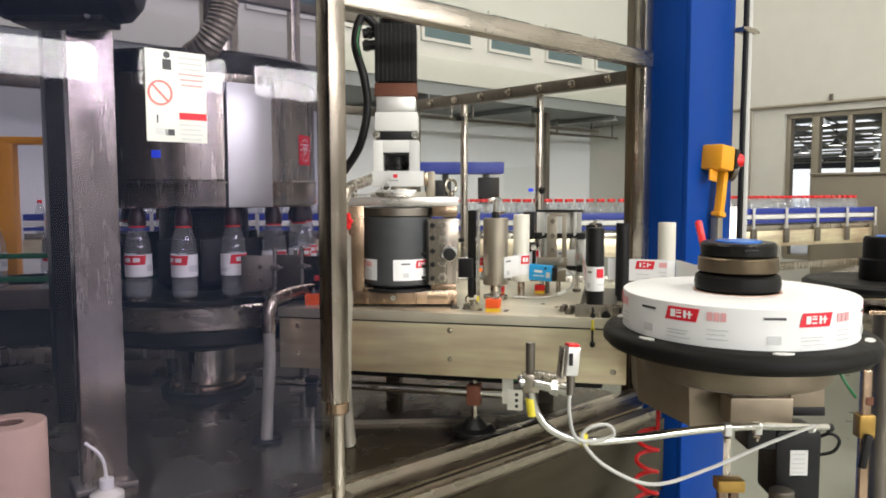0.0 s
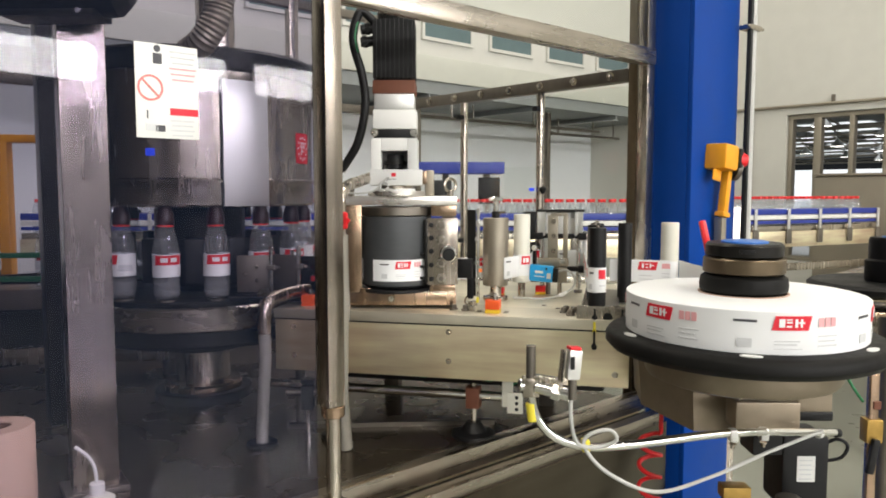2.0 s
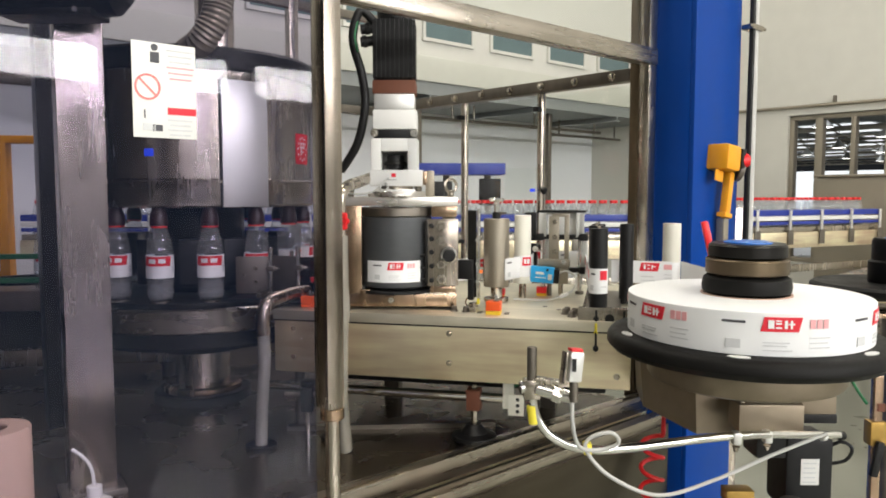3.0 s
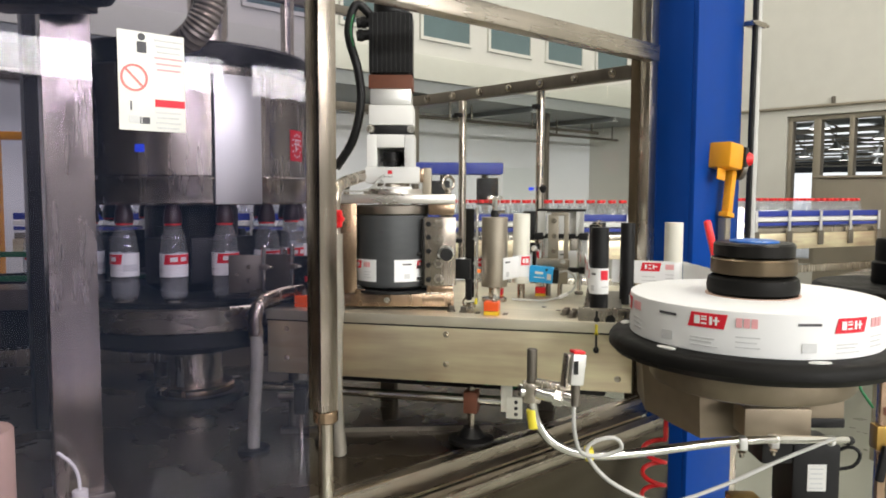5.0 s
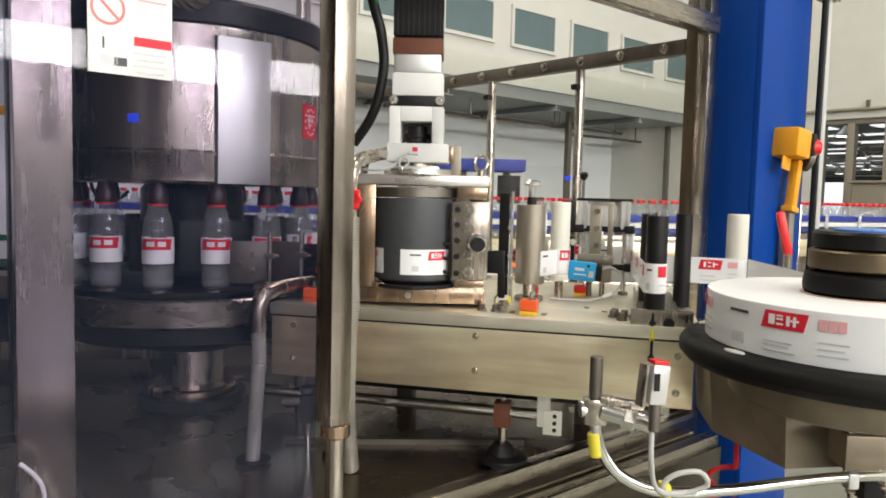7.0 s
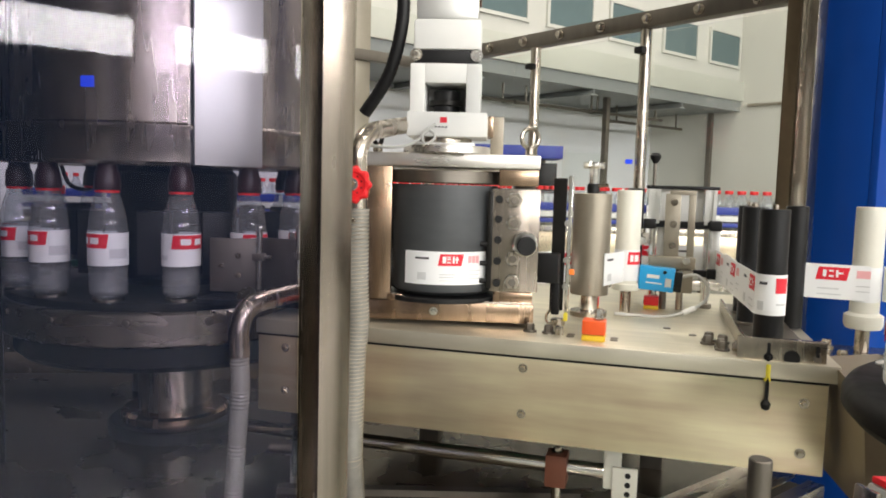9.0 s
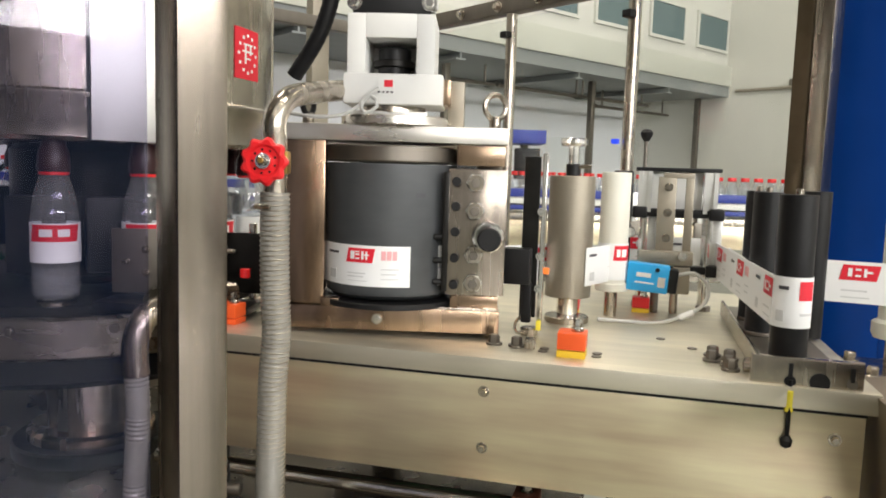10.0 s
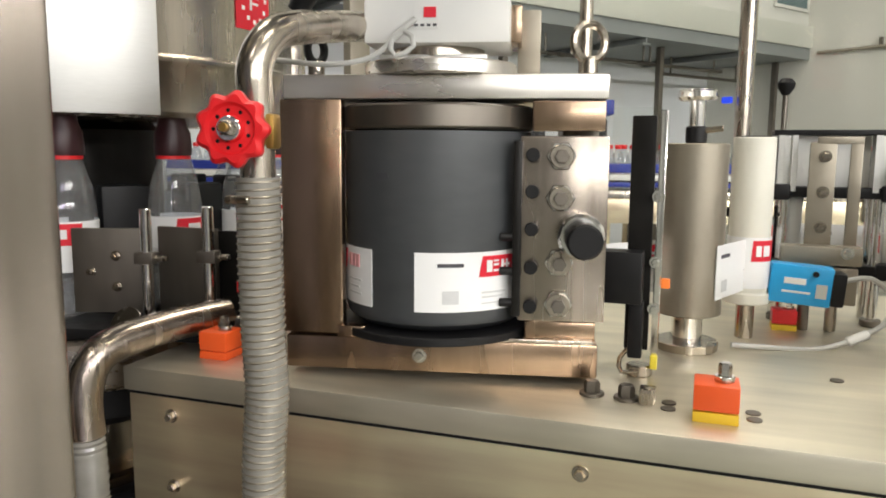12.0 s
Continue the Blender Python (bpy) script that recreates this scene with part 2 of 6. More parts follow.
def sweep(points, r, seg=10, bm=None, ribs=0.0, step=0.006):
    """A tube along a smooth curve through points; ribs: depth of its rings."""
    bm = bm or bmesh.new()
    pts = [Vector(p) for p in points]
    fine = []
    for i in range(len(pts) - 1):
        p0, p1, p2, p3 = pts[max(i - 1, 0)], pts[i], pts[i + 1], pts[min(i + 2, len(pts) - 1)]
        k = max(2, int((p2 - p1).length / step))
        for j in range(k):
            t = j / k
            fine.append(0.5 * ((2 * p1) + (p2 - p0) * t + (2 * p0 - 5 * p1 + 4 * p2 - p3) * t * t + (3 * p1 - p0 - 3 * p2 + p3) * t ** 3))
    fine.append(pts[-1])
    rings, side = [], None
    for i, p in enumerate(fine):
        d = (fine[min(i + 1, len(fine) - 1)] - fine[max(i - 1, 0)]).normalized()
        if side is None:
            side = d.orthogonal().normalized()
        side = (side - d * side.dot(d)).normalized()
        up = d.cross(side)
        q = r + (ribs if i % 2 else 0)
        rings.append([bm.verts.new(p + q * (math.cos(2 * math.pi * k / seg) * side + math.sin(2 * math.pi * k / seg) * up)) for k in range(seg)])
    for a, b in zip(rings, rings[1:]):
        for k in range(seg):
            bm.faces.new((a[k], a[(k + 1) % seg], b[(k + 1) % seg], b[k]))
    bm.faces.new(rings[0][::-1])
    bm.faces.new(rings[-1])
    return bm


def bolt(at, r=0.006, h=0.006, axis=(0, 0, 1), bm=None, washer=True):
    """A hexagon head on a washer."""
    bm = bm or bmesh.new()
    m = along(at, Vector(at) + Vector(axis))
    if washer:
        rod(r * 1.5, h * 0.25, m, 16, bm)
    lathe([(0, h * 0.2), (r, h * 0.2), (r, h * 0.9), (r * 0.8, h * 1.1), (0, h * 1.1)], 6, m, bm)
    return bm


def patch(r, a0, a1, z0, z1, lean=0.0, n=0, bm=None, thick=0.0006):
    """A bent sheet on a cylinder; angles in degrees from the front (-y), growing anticlockwise; lean shifts its top edge."""
    bm = bm or bmesh.new()
    n = n or max(1, int(abs(a1 - a0) / 6))
    rows = []
    for q in (r - thick, r):
        for z, s in ((z0, 0), (z1, lean)):
            rows.append([bm.verts.new((q * math.sin(radians(a0 + s + (a1 - a0) * k / n)), -q * math.cos(radians(a0 + s + (a1 - a0) * k / n)), z)) for k in range(n + 1)])
    ib, it, ob_, ot = rows
    for k in range(n):
        bm.faces.new((ob_[k], ob_[k + 1], ot[k + 1], ot[k]))
        bm.faces.new((ib[k + 1], ib[k], it[k], it[k + 1]))
        bm.faces.new((ot[k], ot[k + 1], it[k + 1], it[k]))
        bm.faces.new((ib[k], ib[k + 1], ob_[k + 1], ob_[k]))
    for k in (0, n):
        bm.faces.new((ib[k], ob_[k], ot[k], it[k]))
    return bm


def round_label(parent, r, a0, a1, z0, z1, prints_only=False):
    """A printed label bent round a cylinder: white sheet, red mark with pale strokes, small lines."""
    w, h = a1 - a0, z1 - z0
    lab = parent
    if not prints_only:
        lab = part("label", patch(r, a0, a1, z0, z1), PAPER, parent, "white printed label with a red mark")
    d = 0.0007
    A = lambda f: a0 + w * f
    Z = lambda f: z0 + h * f
    part("red_mark", patch(r + d, A(0.40), A(0.66), Z(0.58), Z(0.93), w * 0.025), RED_INK, lab)
    for f0, f1, g0, g1 in ((0.45, 0.49, 0.66, 0.86), (0.50, 0.54, 0.66, 0.70), (0.50, 0.54, 0.76, 0.80), (0.50, 0.54, 0.83, 0.86), (0.56, 0.58, 0.66, 0.86), (0.585, 0.63, 0.75, 0.79), (0.60, 0.615, 0.66, 0.86)):
        part("pale_stroke", patch(r + 2 * d, A(f0), A(f1), Z(g0), Z(g1)), PAPER, lab)
    for f0, f1, g0, g1 in ((0.74, 0.78, 0.66, 0.88), (0.79, 0.83, 0.66, 0.88), (0.84, 0.88, 0.66, 0.88)):
        part("pale_red_word", patch(r + d, A(f0), A(f1), Z(g0), Z(g1)), PINK_INK, lab)
    part("dark_line", patch(r + d, A(0.14), A(0.30), Z(0.76), Z(0.82), bm=None), BLACK_INK, lab)
    for f0, f1, g0, g1 in ((0.17, 0.27, 0.14, 0.36), (0.42, 0.60, 0.30, 0.33), (0.42, 0.58, 0.22, 0.25), (0.42, 0.62, 0.12, 0.14), (0.74, 0.90, 0.42, 0.45), (0.74, 0.88, 0.30, 0.33), (0.74, 0.90, 0.18, 0.21)):
        part("grey_line", patch(r + d, A(f0), A(f1), Z(g0), Z(g1)), GREY_INK, lab)
    return lab


def flat_print(parent, a, b, z0, z1, normal, first=0.0, pitch=0.16):
    """Label prints along a straight web from a to b, facing the given way."""
    a, b = Vector((*a, 0)), Vector((*b, 0))
    d = (b - a)
    length = d.length
    d.normalize()
    nrm = Vector((*normal, 0)).normalized() * 0.0009
    red, pale, pink, dark, grey = (("red_mark", RED_INK), ("pale_stroke", PAPER), ("pale_red_word", PINK_INK), ("dark_line", BLACK_INK), ("grey_line", GREY_INK))

    def quad(kind, s0, s1, f0, f1, lift, lean=0.0):
        s0, s1 = max(s0, 0.0), min(s1, length)
        if s1 - s0 < 0.002:
            return
        h = z1 - z0
        bm, vs = bmesh.new(), []
        for s, f, q in ((s0, f0, 0), (s1, f0, 0), (s1, f1, lean), (s0, f1, lean)):
            vs.append(bm.verts.new(a + d * min(length, s + q) + nrm * lift + Vector((0, 0, z0 + h * f))))
        bm.faces.new(vs)
        part(kind[0], bm, kind[1], parent, smooth=0)
    s = first - pitch
    while s < length:
        P = lambda f: s + pitch * f
        quad(red, P(0.40), P(0.66), 0.55, 0.92, 1, 0.004)
        for f0, f1, g0, g1 in ((0.46, 0.49, 0.64, 0.84), (0.51, 0.55, 0.64, 0.69), (0.51, 0.55, 0.79, 0.84), (0.57, 0.59, 0.64, 0.84), (0.59, 0.63, 0.73, 0.78)):
            quad(pale, P(f0), P(f1), g0, g1, 2)
        quad(pink, P(0.74), P(0.88), 0.64, 0.86, 1)
        quad(dark, P(0.14), P(0.28), 0.75, 0.82, 1)
        for f0, f1, g0, g1 in ((0.17, 0.26, 0.12, 0.34), (0.42, 0.60, 0.28, 0.32), (0.42, 0.62, 0.12, 0.15), (0.74, 0.9, 0.40, 0.43), (0.74, 0.88, 0.25, 0.28)):
            quad(grey, P(f0), P(f1), g0, g1, 1)
        s += pitch


# ---- the hall ----


def hall():
    part_ = lambda name, bm, mat, label: tagged(part(name, bm, mat), label, kind="structure")
    fl = part_("floor", box((120, 90, 0.2), (12, 5, -0.1)), FLOOR, "pale green-grey glossy epoxy factory floor")
    fl.matrix_world = GUARD
    # upper storey front, standing over a recess
    wn = box((22, 0.25, 5.0), (-3.1, 4.06, 5.08))
    up = part_("wall_north", wn, WALL, "white upper-storey wall with a row of dark windows")
    up.matrix_world = GUARD
    fa = part_("trim", box((22, 0.06, 0.22), (-3.1, 3.905, 2.495), 0.01), FASCIA, "cream-painted fascia along the upper storey's foot")
    fa.matrix_world = GUARD
    so = part_("soffit", box((22, 1.2, 0.11), (-3.1, 4.5, 2.33)), SOFFIT, "grey panelled underside of the upper storey")
    so.matrix_world = GUARD
    lo = part_("wall_recess", box((22, 0.2, 2.39), (-3.1, 5.2, 1.195)), WALL_LOW, "pale grey-white wall below the upper storey")
    lo.matrix_world = GUARD
    # right-hand wall with a wide glazed opening into the next hall
    we = bmesh.new()
    box((0.25, 5.92, 7.6), (7.655, 5.44, 3.8), bm=we)
    box((0.25, 3.1, 5.35), (7.655, 0.93, 4.925), bm=we)
    box((0.25, 3.1, 0.66), (7.655, 0.93, 0.33), bm=we)
    box((0.25, 9.6, 7.6), (7.655, -5.42, 3.8), bm=we)
    wa = part_("wall_east", we, WALL_CREAM, "tall cream-white wall with a glazed opening")
    wa.matrix_world = GUARD
    ws = part_("wall_south", box((20, 0.25, 7.6), (-2, -10.3, 3.8)), WALL_BOUNCE, "unseen wall with a row of daylight windows, grey set for bounce light")
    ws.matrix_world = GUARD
    ww = part_("wall_west", box((0.25, 18, 7.6), (-11.5, -2, 3.8)), WALL_BOUNCE, "plain unseen end wall, grey set for bounce light")
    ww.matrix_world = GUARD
    ce = bmesh.new()
    box((20, 19, 0.15), (-2, -2, 7.3), bm=ce)
    for k in range(7):
        box((20, 0.12, 0.3), (-2, -9 + 2.3 * k, 7.07), bm=ce)
    cl = part_("ceiling", ce, CEILING, "unseen sheet ceiling with beams, toned dark to limit bounce light")
    cl.matrix_world = GUARD
    for x0, x1 in WINDOWS:
        w = thing("window_south", GUARD @ pose((x0 + x1) / 2, -10.12, 3.22), "bright daylight window with a pale frame", "window", "daylight windows", "structure")
        part("pane", box((x1 - x0, 0.03, 0.5)), DAYLIGHT, w)
        fr = bmesh.new()
        for sx in (-1, 1):
            box((0.06, 0.1, 0.62), (sx * ((x1 - x0) / 2 + 0.03), 0, 0), bm=fr)
        for sz in (-1, 1):
            box((x1 - x0, 0.1, 0.06), (0, 0, sz * 0.28), bm=fr)
        part("window_frame", fr, WHITE, w)
    # Unseen high window, made up to carry the frontal fill lamp.
    w = thing("window_high", GUARD @ pose(-0.5, -10.14, 6.0), "long unseen glowing window added for frontal fill light", "window", "", "structure")
    part("pane", box((13.0, 0.03, 1.3)), DAYLIGHT, w)
    for k in range(9):
        part("mullion", box((0.06, 0.06, 1.3), (-6.4 + 1.6 * k, 0.03, 0)), WHITE, w)
    # dark windows of the upper storey
    for k in range(11):
        w = thing("window_north", GUARD @ pose(7.178 - 0.836 * k, 3.93, 2.93), "small dark office window set flush in the wall", "window", "upper-storey windows", "structure")
        part("pane", box((0.56, 0.02, 0.32), (0, 0, 0)), TINT_PANE, w)
        fr = bmesh.new()
        for sx in (-1, 1):
            box((0.03, 0.04, 0.38), (sx * 0.295, 0, 0), bm=fr)
        for sz in (-1, 1):
            box((0.56, 0.04, 0.03), (0, 0, sz * 0.175), bm=fr)
        part("window_frame", fr, WALL, w)
    # short hung pipes, girders and posts under the upper storey
    for x0, x1, y, z in ((3.2, 4.3, 4.25, 2.12), (4.35, 5.5, 4.25, 2.12), (5.35, 6.55, 4.25, 2.12), (6.1, 7.45, 4.6, 2.10)):
        p = thing("ceiling_pipe", GUARD @ pose(0, y, z), "thin dark pipe hung under the upper storey", "pipe", "pipes under the upper storey")
        part("pipe", bar((x0, 0, 0), (x1, 0, 0), 0.016, 10), STEEL_DARK, p)
        for x in (x0 + 0.12, x1 - 0.12):
            part("hanger", bar((x, 0, 0), (x, 0, 2.275 - z), 0.010, 8), STEEL_DARK, p)
        part("pipe_end", rod(0.022, 0.04, along((x0 - 0.02, 0, 0), (x0 + 0.02, 0, 0)), 10), STEEL_DARK, p)
    for x in (1.6, 3.7, 5.55, 7.42):
        c = thing("steel_post", GUARD @ pose(x, 4.2, 0), "slim dark grey post under the upper storey", "post", "posts under the upper storey")
        part("shaft", box((0.055, 0.055, 2.26), (0, 0, 1.14), 0.006), STEEL_DARK, c)
        part("foot_plate", box((0.2, 0.2, 0.015), (0, 0, 0.0075)), STEEL_DARK, c)
    for x in (2.2, 3.6, 5.0, 6.4):
        c = thing("soffit_beam", GUARD @ pose(x, 4.5, 2.255), "grey steel beam under the upper storey", "beam", "beams under the upper storey")
        part("flange", box((0.10, 1.19, 0.012), (0, 0, -0.030)), SOFFIT, c)
        part("web", box((0.014, 1.19, 0.050), (0, 0, 0.0)), SOFFIT, c)
    # mullions, and glowing sheets standing in for the bright hall behind the opening
    g = thing("window_east", GUARD @ pose(7.615, 0.93, 0.66), "wide steel-framed glazed opening into the next hall", "window", "", "structure")
    for k, y in enumerate([1.52] + [1.237 - 0.339 * j for j in range(8)] + [-1.51]):
        part("mullion", box((0.10, 0.05 + 0.03 * (k % 2), 1.56), (0, y, 0.80), 0.01), STEEL_GREY, g)
    part("head_rail", box((0.12, 3.08, 0.05), (0.01, 0, 1.562), 0.008), STEEL_GREY, g)
    part("sill_rail", box((0.12, 3.08, 0.05), (0.01, 0, 0.028), 0.008), STEEL_GREY, g)
    b = part_("backdrop", box((0.1, 36, 2.9), (52, 9, 1.45)), FAR_GLOW, "glowing sheet for the bright end of the neighbouring hall")
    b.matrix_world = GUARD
    r = part_("backdrop_roof", box((44, 36, 0.1), (30.2, 9, 3.7)), SOFFIT, "dark roof of the neighbouring hall")
    r.matrix_world = GUARD
    for k in range(7):
        for j in range(6):
            n = thing("pendant_lamp", GUARD @ pose(12.5 + 4.0 * k, 0.4 + 2.6 * j, 2.85), "bright bell-shaped pendant factory lamp", "lamp", "pendant lamps of the next hall")
            part("shade", lathe([(0.03, 0.26), (0.08, 0.18), (0.24, 0.0), (0.23, 0.0), (0.07, 0.17)], 16), ALU, n)
            part("bulb", rod(0.20, 0.01, pose(0, 0, 0.005), 16), LAMP_GLOW, n)
            part("stem", bar((0, 0, 0.25), (0, 0, 0.8), 0.012, 6), STEEL_DARK, n)
    # Glowing strips stand in for the next hall's brightly lit lattice roof.
    sk = thing("roof_light", GUARD @ pose(14, 0, 3.62), "rows of glowing strips standing in for a bright lattice roof", "skylight", "", "structure")
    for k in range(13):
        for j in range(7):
            part("pane", box((0.8, 2.2, 0.02), (2.8 * k, -1.4 + 3.3 * j + 0.8 * (k % 2), 0)), FAR_GLOW, sk)
    for k in range(9):
        t = thing("roof_truss", GUARD @ pose(12 + 4.2 * k, 9, 3.1), "grey steel roof truss of the next hall", "truss", "roof trusses")
        part("chord", box((0.08, 34, 0.08)), STEEL_GREY, t)
        part("upper_chord", box((0.08, 34, 0.06), (0, 0, 0.42)), STEEL_GREY, t)
        for j in range(24):
            part("brace", bar((0, -16.5 + 1.4 * j, 0), (0, -15.8 + 1.4 * j, 0.42), 0.025, 6), STEEL_GREY, t)
    # cable conduit along the right-hand wall
    c = thing("wall_conduit", GUARD @ pose(7.495, 0, 2.335), "thin steel conduit along the wall", "conduit")
    part("pipe", bar((0, 3.8, 0), (0, -5, 0), 0.018, 10), STEEL_GREY, c)
    part("drop_pipe", bar((0, 2.84, 0), (0, 2.84, -1.55), 0.012, 10), STEEL_GREY, c)
    for k in range(5):
        part("bracket", box((0.03, 0.03, 0.1), (0.02, 3.2 - 1.2 * k, 0.04)), STEEL_DARK, c)
    # ceiling lamps, the last ones added out of view to brighten far walls
    for a, d in LAMPS:
        n = thing("ceiling_lamp", GUARD @ pose(a, d, 5.95), "white ceiling lamp with a bright diffuser", "lamp", "hall ceiling lamps")
        part("housing", box((1.6, 0.6, 0.08), (0, 0, 0.1), 0.01), WHITE, n)
        part("diffuser", box((1.45, 0.45, 0.02), (0, 0, 0.05)), LAMP_GLOW, n)
        for sx in (-0.6, 0.6):
            part("hanger", bar((sx, 0, 0.14), (sx, 0, 1.25), 0.006, 6), STEEL_DARK, n)


hall()


def blue_column():
    c = thing("steel_column", GUARD @ pose(1.040, -0.085, 0), "tall blue-painted steel building column", "column")
    part("front_plate", box((0.240, 0.014, 7.2), (0.120, 0.007, 3.6), 0.003), BLUE, c)
    part("rear_plate", box((0.240, 0.014, 7.2), (0.120, 0.118, 3.6), 0.003), BLUE, c)
    for x in (0.006, 0.234):
        part("side_plate", box((0.012, 0.0966, 7.2), (x, 0.0625, 3.6), 0.001), BLUE, c)
    part("base_plate", box((0.36, 0.30, 0.025), (0.120, 0.0625, 0.0125), 0.003), BLUE, c)
    p = thing("conduit_pipe", GUARD @ pose(1.308, -0.108, 0), "white plastic conduit clipped beside the column", "pipe")
    part("pipe", bar((0, 0, 0.9), (0, 0, 5.5), 0.0115, 16), GREY_CABLE, p)
    part("cable", sweep([(-0.026, -0.004, 1.2), (-0.028, -0.006, 1.6), (-0.024, -0.006, 2.0), (-0.025, -0.004, 3.2)], 0.0085, 8, step=0.05), BLACK, p)
    for z in (1.865, 3.0):
        part("clamp", box((0.066, 0.034, 0.014), (-0.010, 0, z), 0.002), STEEL, p)
        part("clamp_screw", bar((-0.060, -0.014, z), (0.034, -0.014, z), 0.0045, 8), STEEL, p)


blue_column()


def pull_box():
    """Amber grip with a red button, hung on the column."""
    t = thing("emergency_grip", GUARD @ pose(1.150, -0.112, 1.453) @ Matrix.Scale(1.146, 4), "amber emergency pull grip with a red button", "emergency stop")
    part("body", box((0.064, 0.058, 0.060), (-0.004, 0, 0.045), 0.010, (0, 6, 0)), AMBER, t)
    part("face_plate", box((0.018, 0.050, 0.046), (0.036, -0.006, 0.043), 0.003, (0, 6, 0)), BLACK, t)
    part("button", lathe([(0, 0.026), (0.012, 0.024), (0.018, 0.015), (0.019, 0.0), (0, 0)], 20, along((0.043, -0.014, 0.040), (0.075, -0.05, 0.038))), RED, t)
    part("horn", rod(0.028, 0.012, along((0.050, -0.004, 0.020), (0.08, -0.03, 0.012)), 24), STEEL_DARK, t, "dull grey round disc")
    part("tag", box((0.036, 0.003, 0.026), (-0.030, -0.004, 0.004), 0.001, (0, 8, 0)), AMBER, t)
    part("handle", box((0.022, 0.020, 0.10), (0.018, 0, -0.035), 0.006, (0, 10, 0)), AMBER, t)
    part("handle_foot", box((0.034, 0.024, 0.012), (0.008, 0, -0.088), 0.004, (0, 10, 0)), AMBER, t)
    part("bracket", box((0.03, 0.05, 0.04), (-0.005, 0.03, 0.05), 0.003), AMBER, t)
    part("stem", box((0.024, 0.02, 0.30), (0.012, 0.006, -0.245), 0.003), STEEL_GREY, t, "upright steel holder")


pull_box()

# ---- the machine's frame ----


def machine_base():
    b = thing("machine_base", GUARD @ pose(0, 0, 0.02), "low stainless machine base with a drip deck and rim", "machine base")
    part("deck", box((2.6, 1.7, 0.02), (-0.32, 0.86, 0.815)), DECK, b, "stainless deck toned dark for the shaded inside")
    part("rim", box((2.6, 0.035, 0.045), (-0.32, 0.012, 0.832), 0.004), STEEL_RAIL, b)
    part("outer_rim", box((2.6, 0.03, 0.03), (-0.32, -0.045, 0.800), 0.004), STEEL_RAIL, b)
    part("drip_ledge", box((2.6, 0.05, 0.008), (-0.32, -0.02, 0.796)), STEEL_DARK, b)
    part("skirt", box((2.6, 0.012, 0.20), (-0.32, -0.062, 0.690), 0.002), DARK_SHEET, b)
    part("lower_skirt", box((2.6, 0.012, 0.46), (-0.32, -0.052, 0.345), 0.002), DARK_SHEET, b)
    # Roof out of view, added to keep light off the turntable.
    part("roof", box((1.45, 1.35, 0.03), (-0.83, 0.70, 2.28)), STEEL_DARK, b, "unseen dark roof added to shade the turntable")
    part("rear_panel", box((2.5, 0.02, 0.30), (-0.32, 1.62, 0.975)), DARK_ANOD, b, "dark rear panel")
    part("rear_cabinet", box((0.62, 0.5, 1.30), (-1.22, 1.32, 1.48), 0.006), DARK_ANOD, b, "dark control cabinet")
    # Side wall out of view, added to darken the machine's inside.
    part("end_wall", box((0.02, 1.35, 1.40), (-1.56, 0.70, 1.55)), STEEL_DARK, b)
    part("end_skirt", box((0.012, 1.66, 0.70), (0.985, 0.85, 0.45), 0.002), STEEL_FLAT, b)
    part("corner_rib", box((0.02, 0.5, 0.012), (0.35, 0.30, 0.83), 0, (0, 0, 52)), STEEL_DARK, b)
    for x in (-1.4, -0.5, 0.4, 0.9):
        part("foot", rod(0.04, 0.13, pose(x, 0.0, -0.02), 16), STEEL_DARK, b)


machine_base()


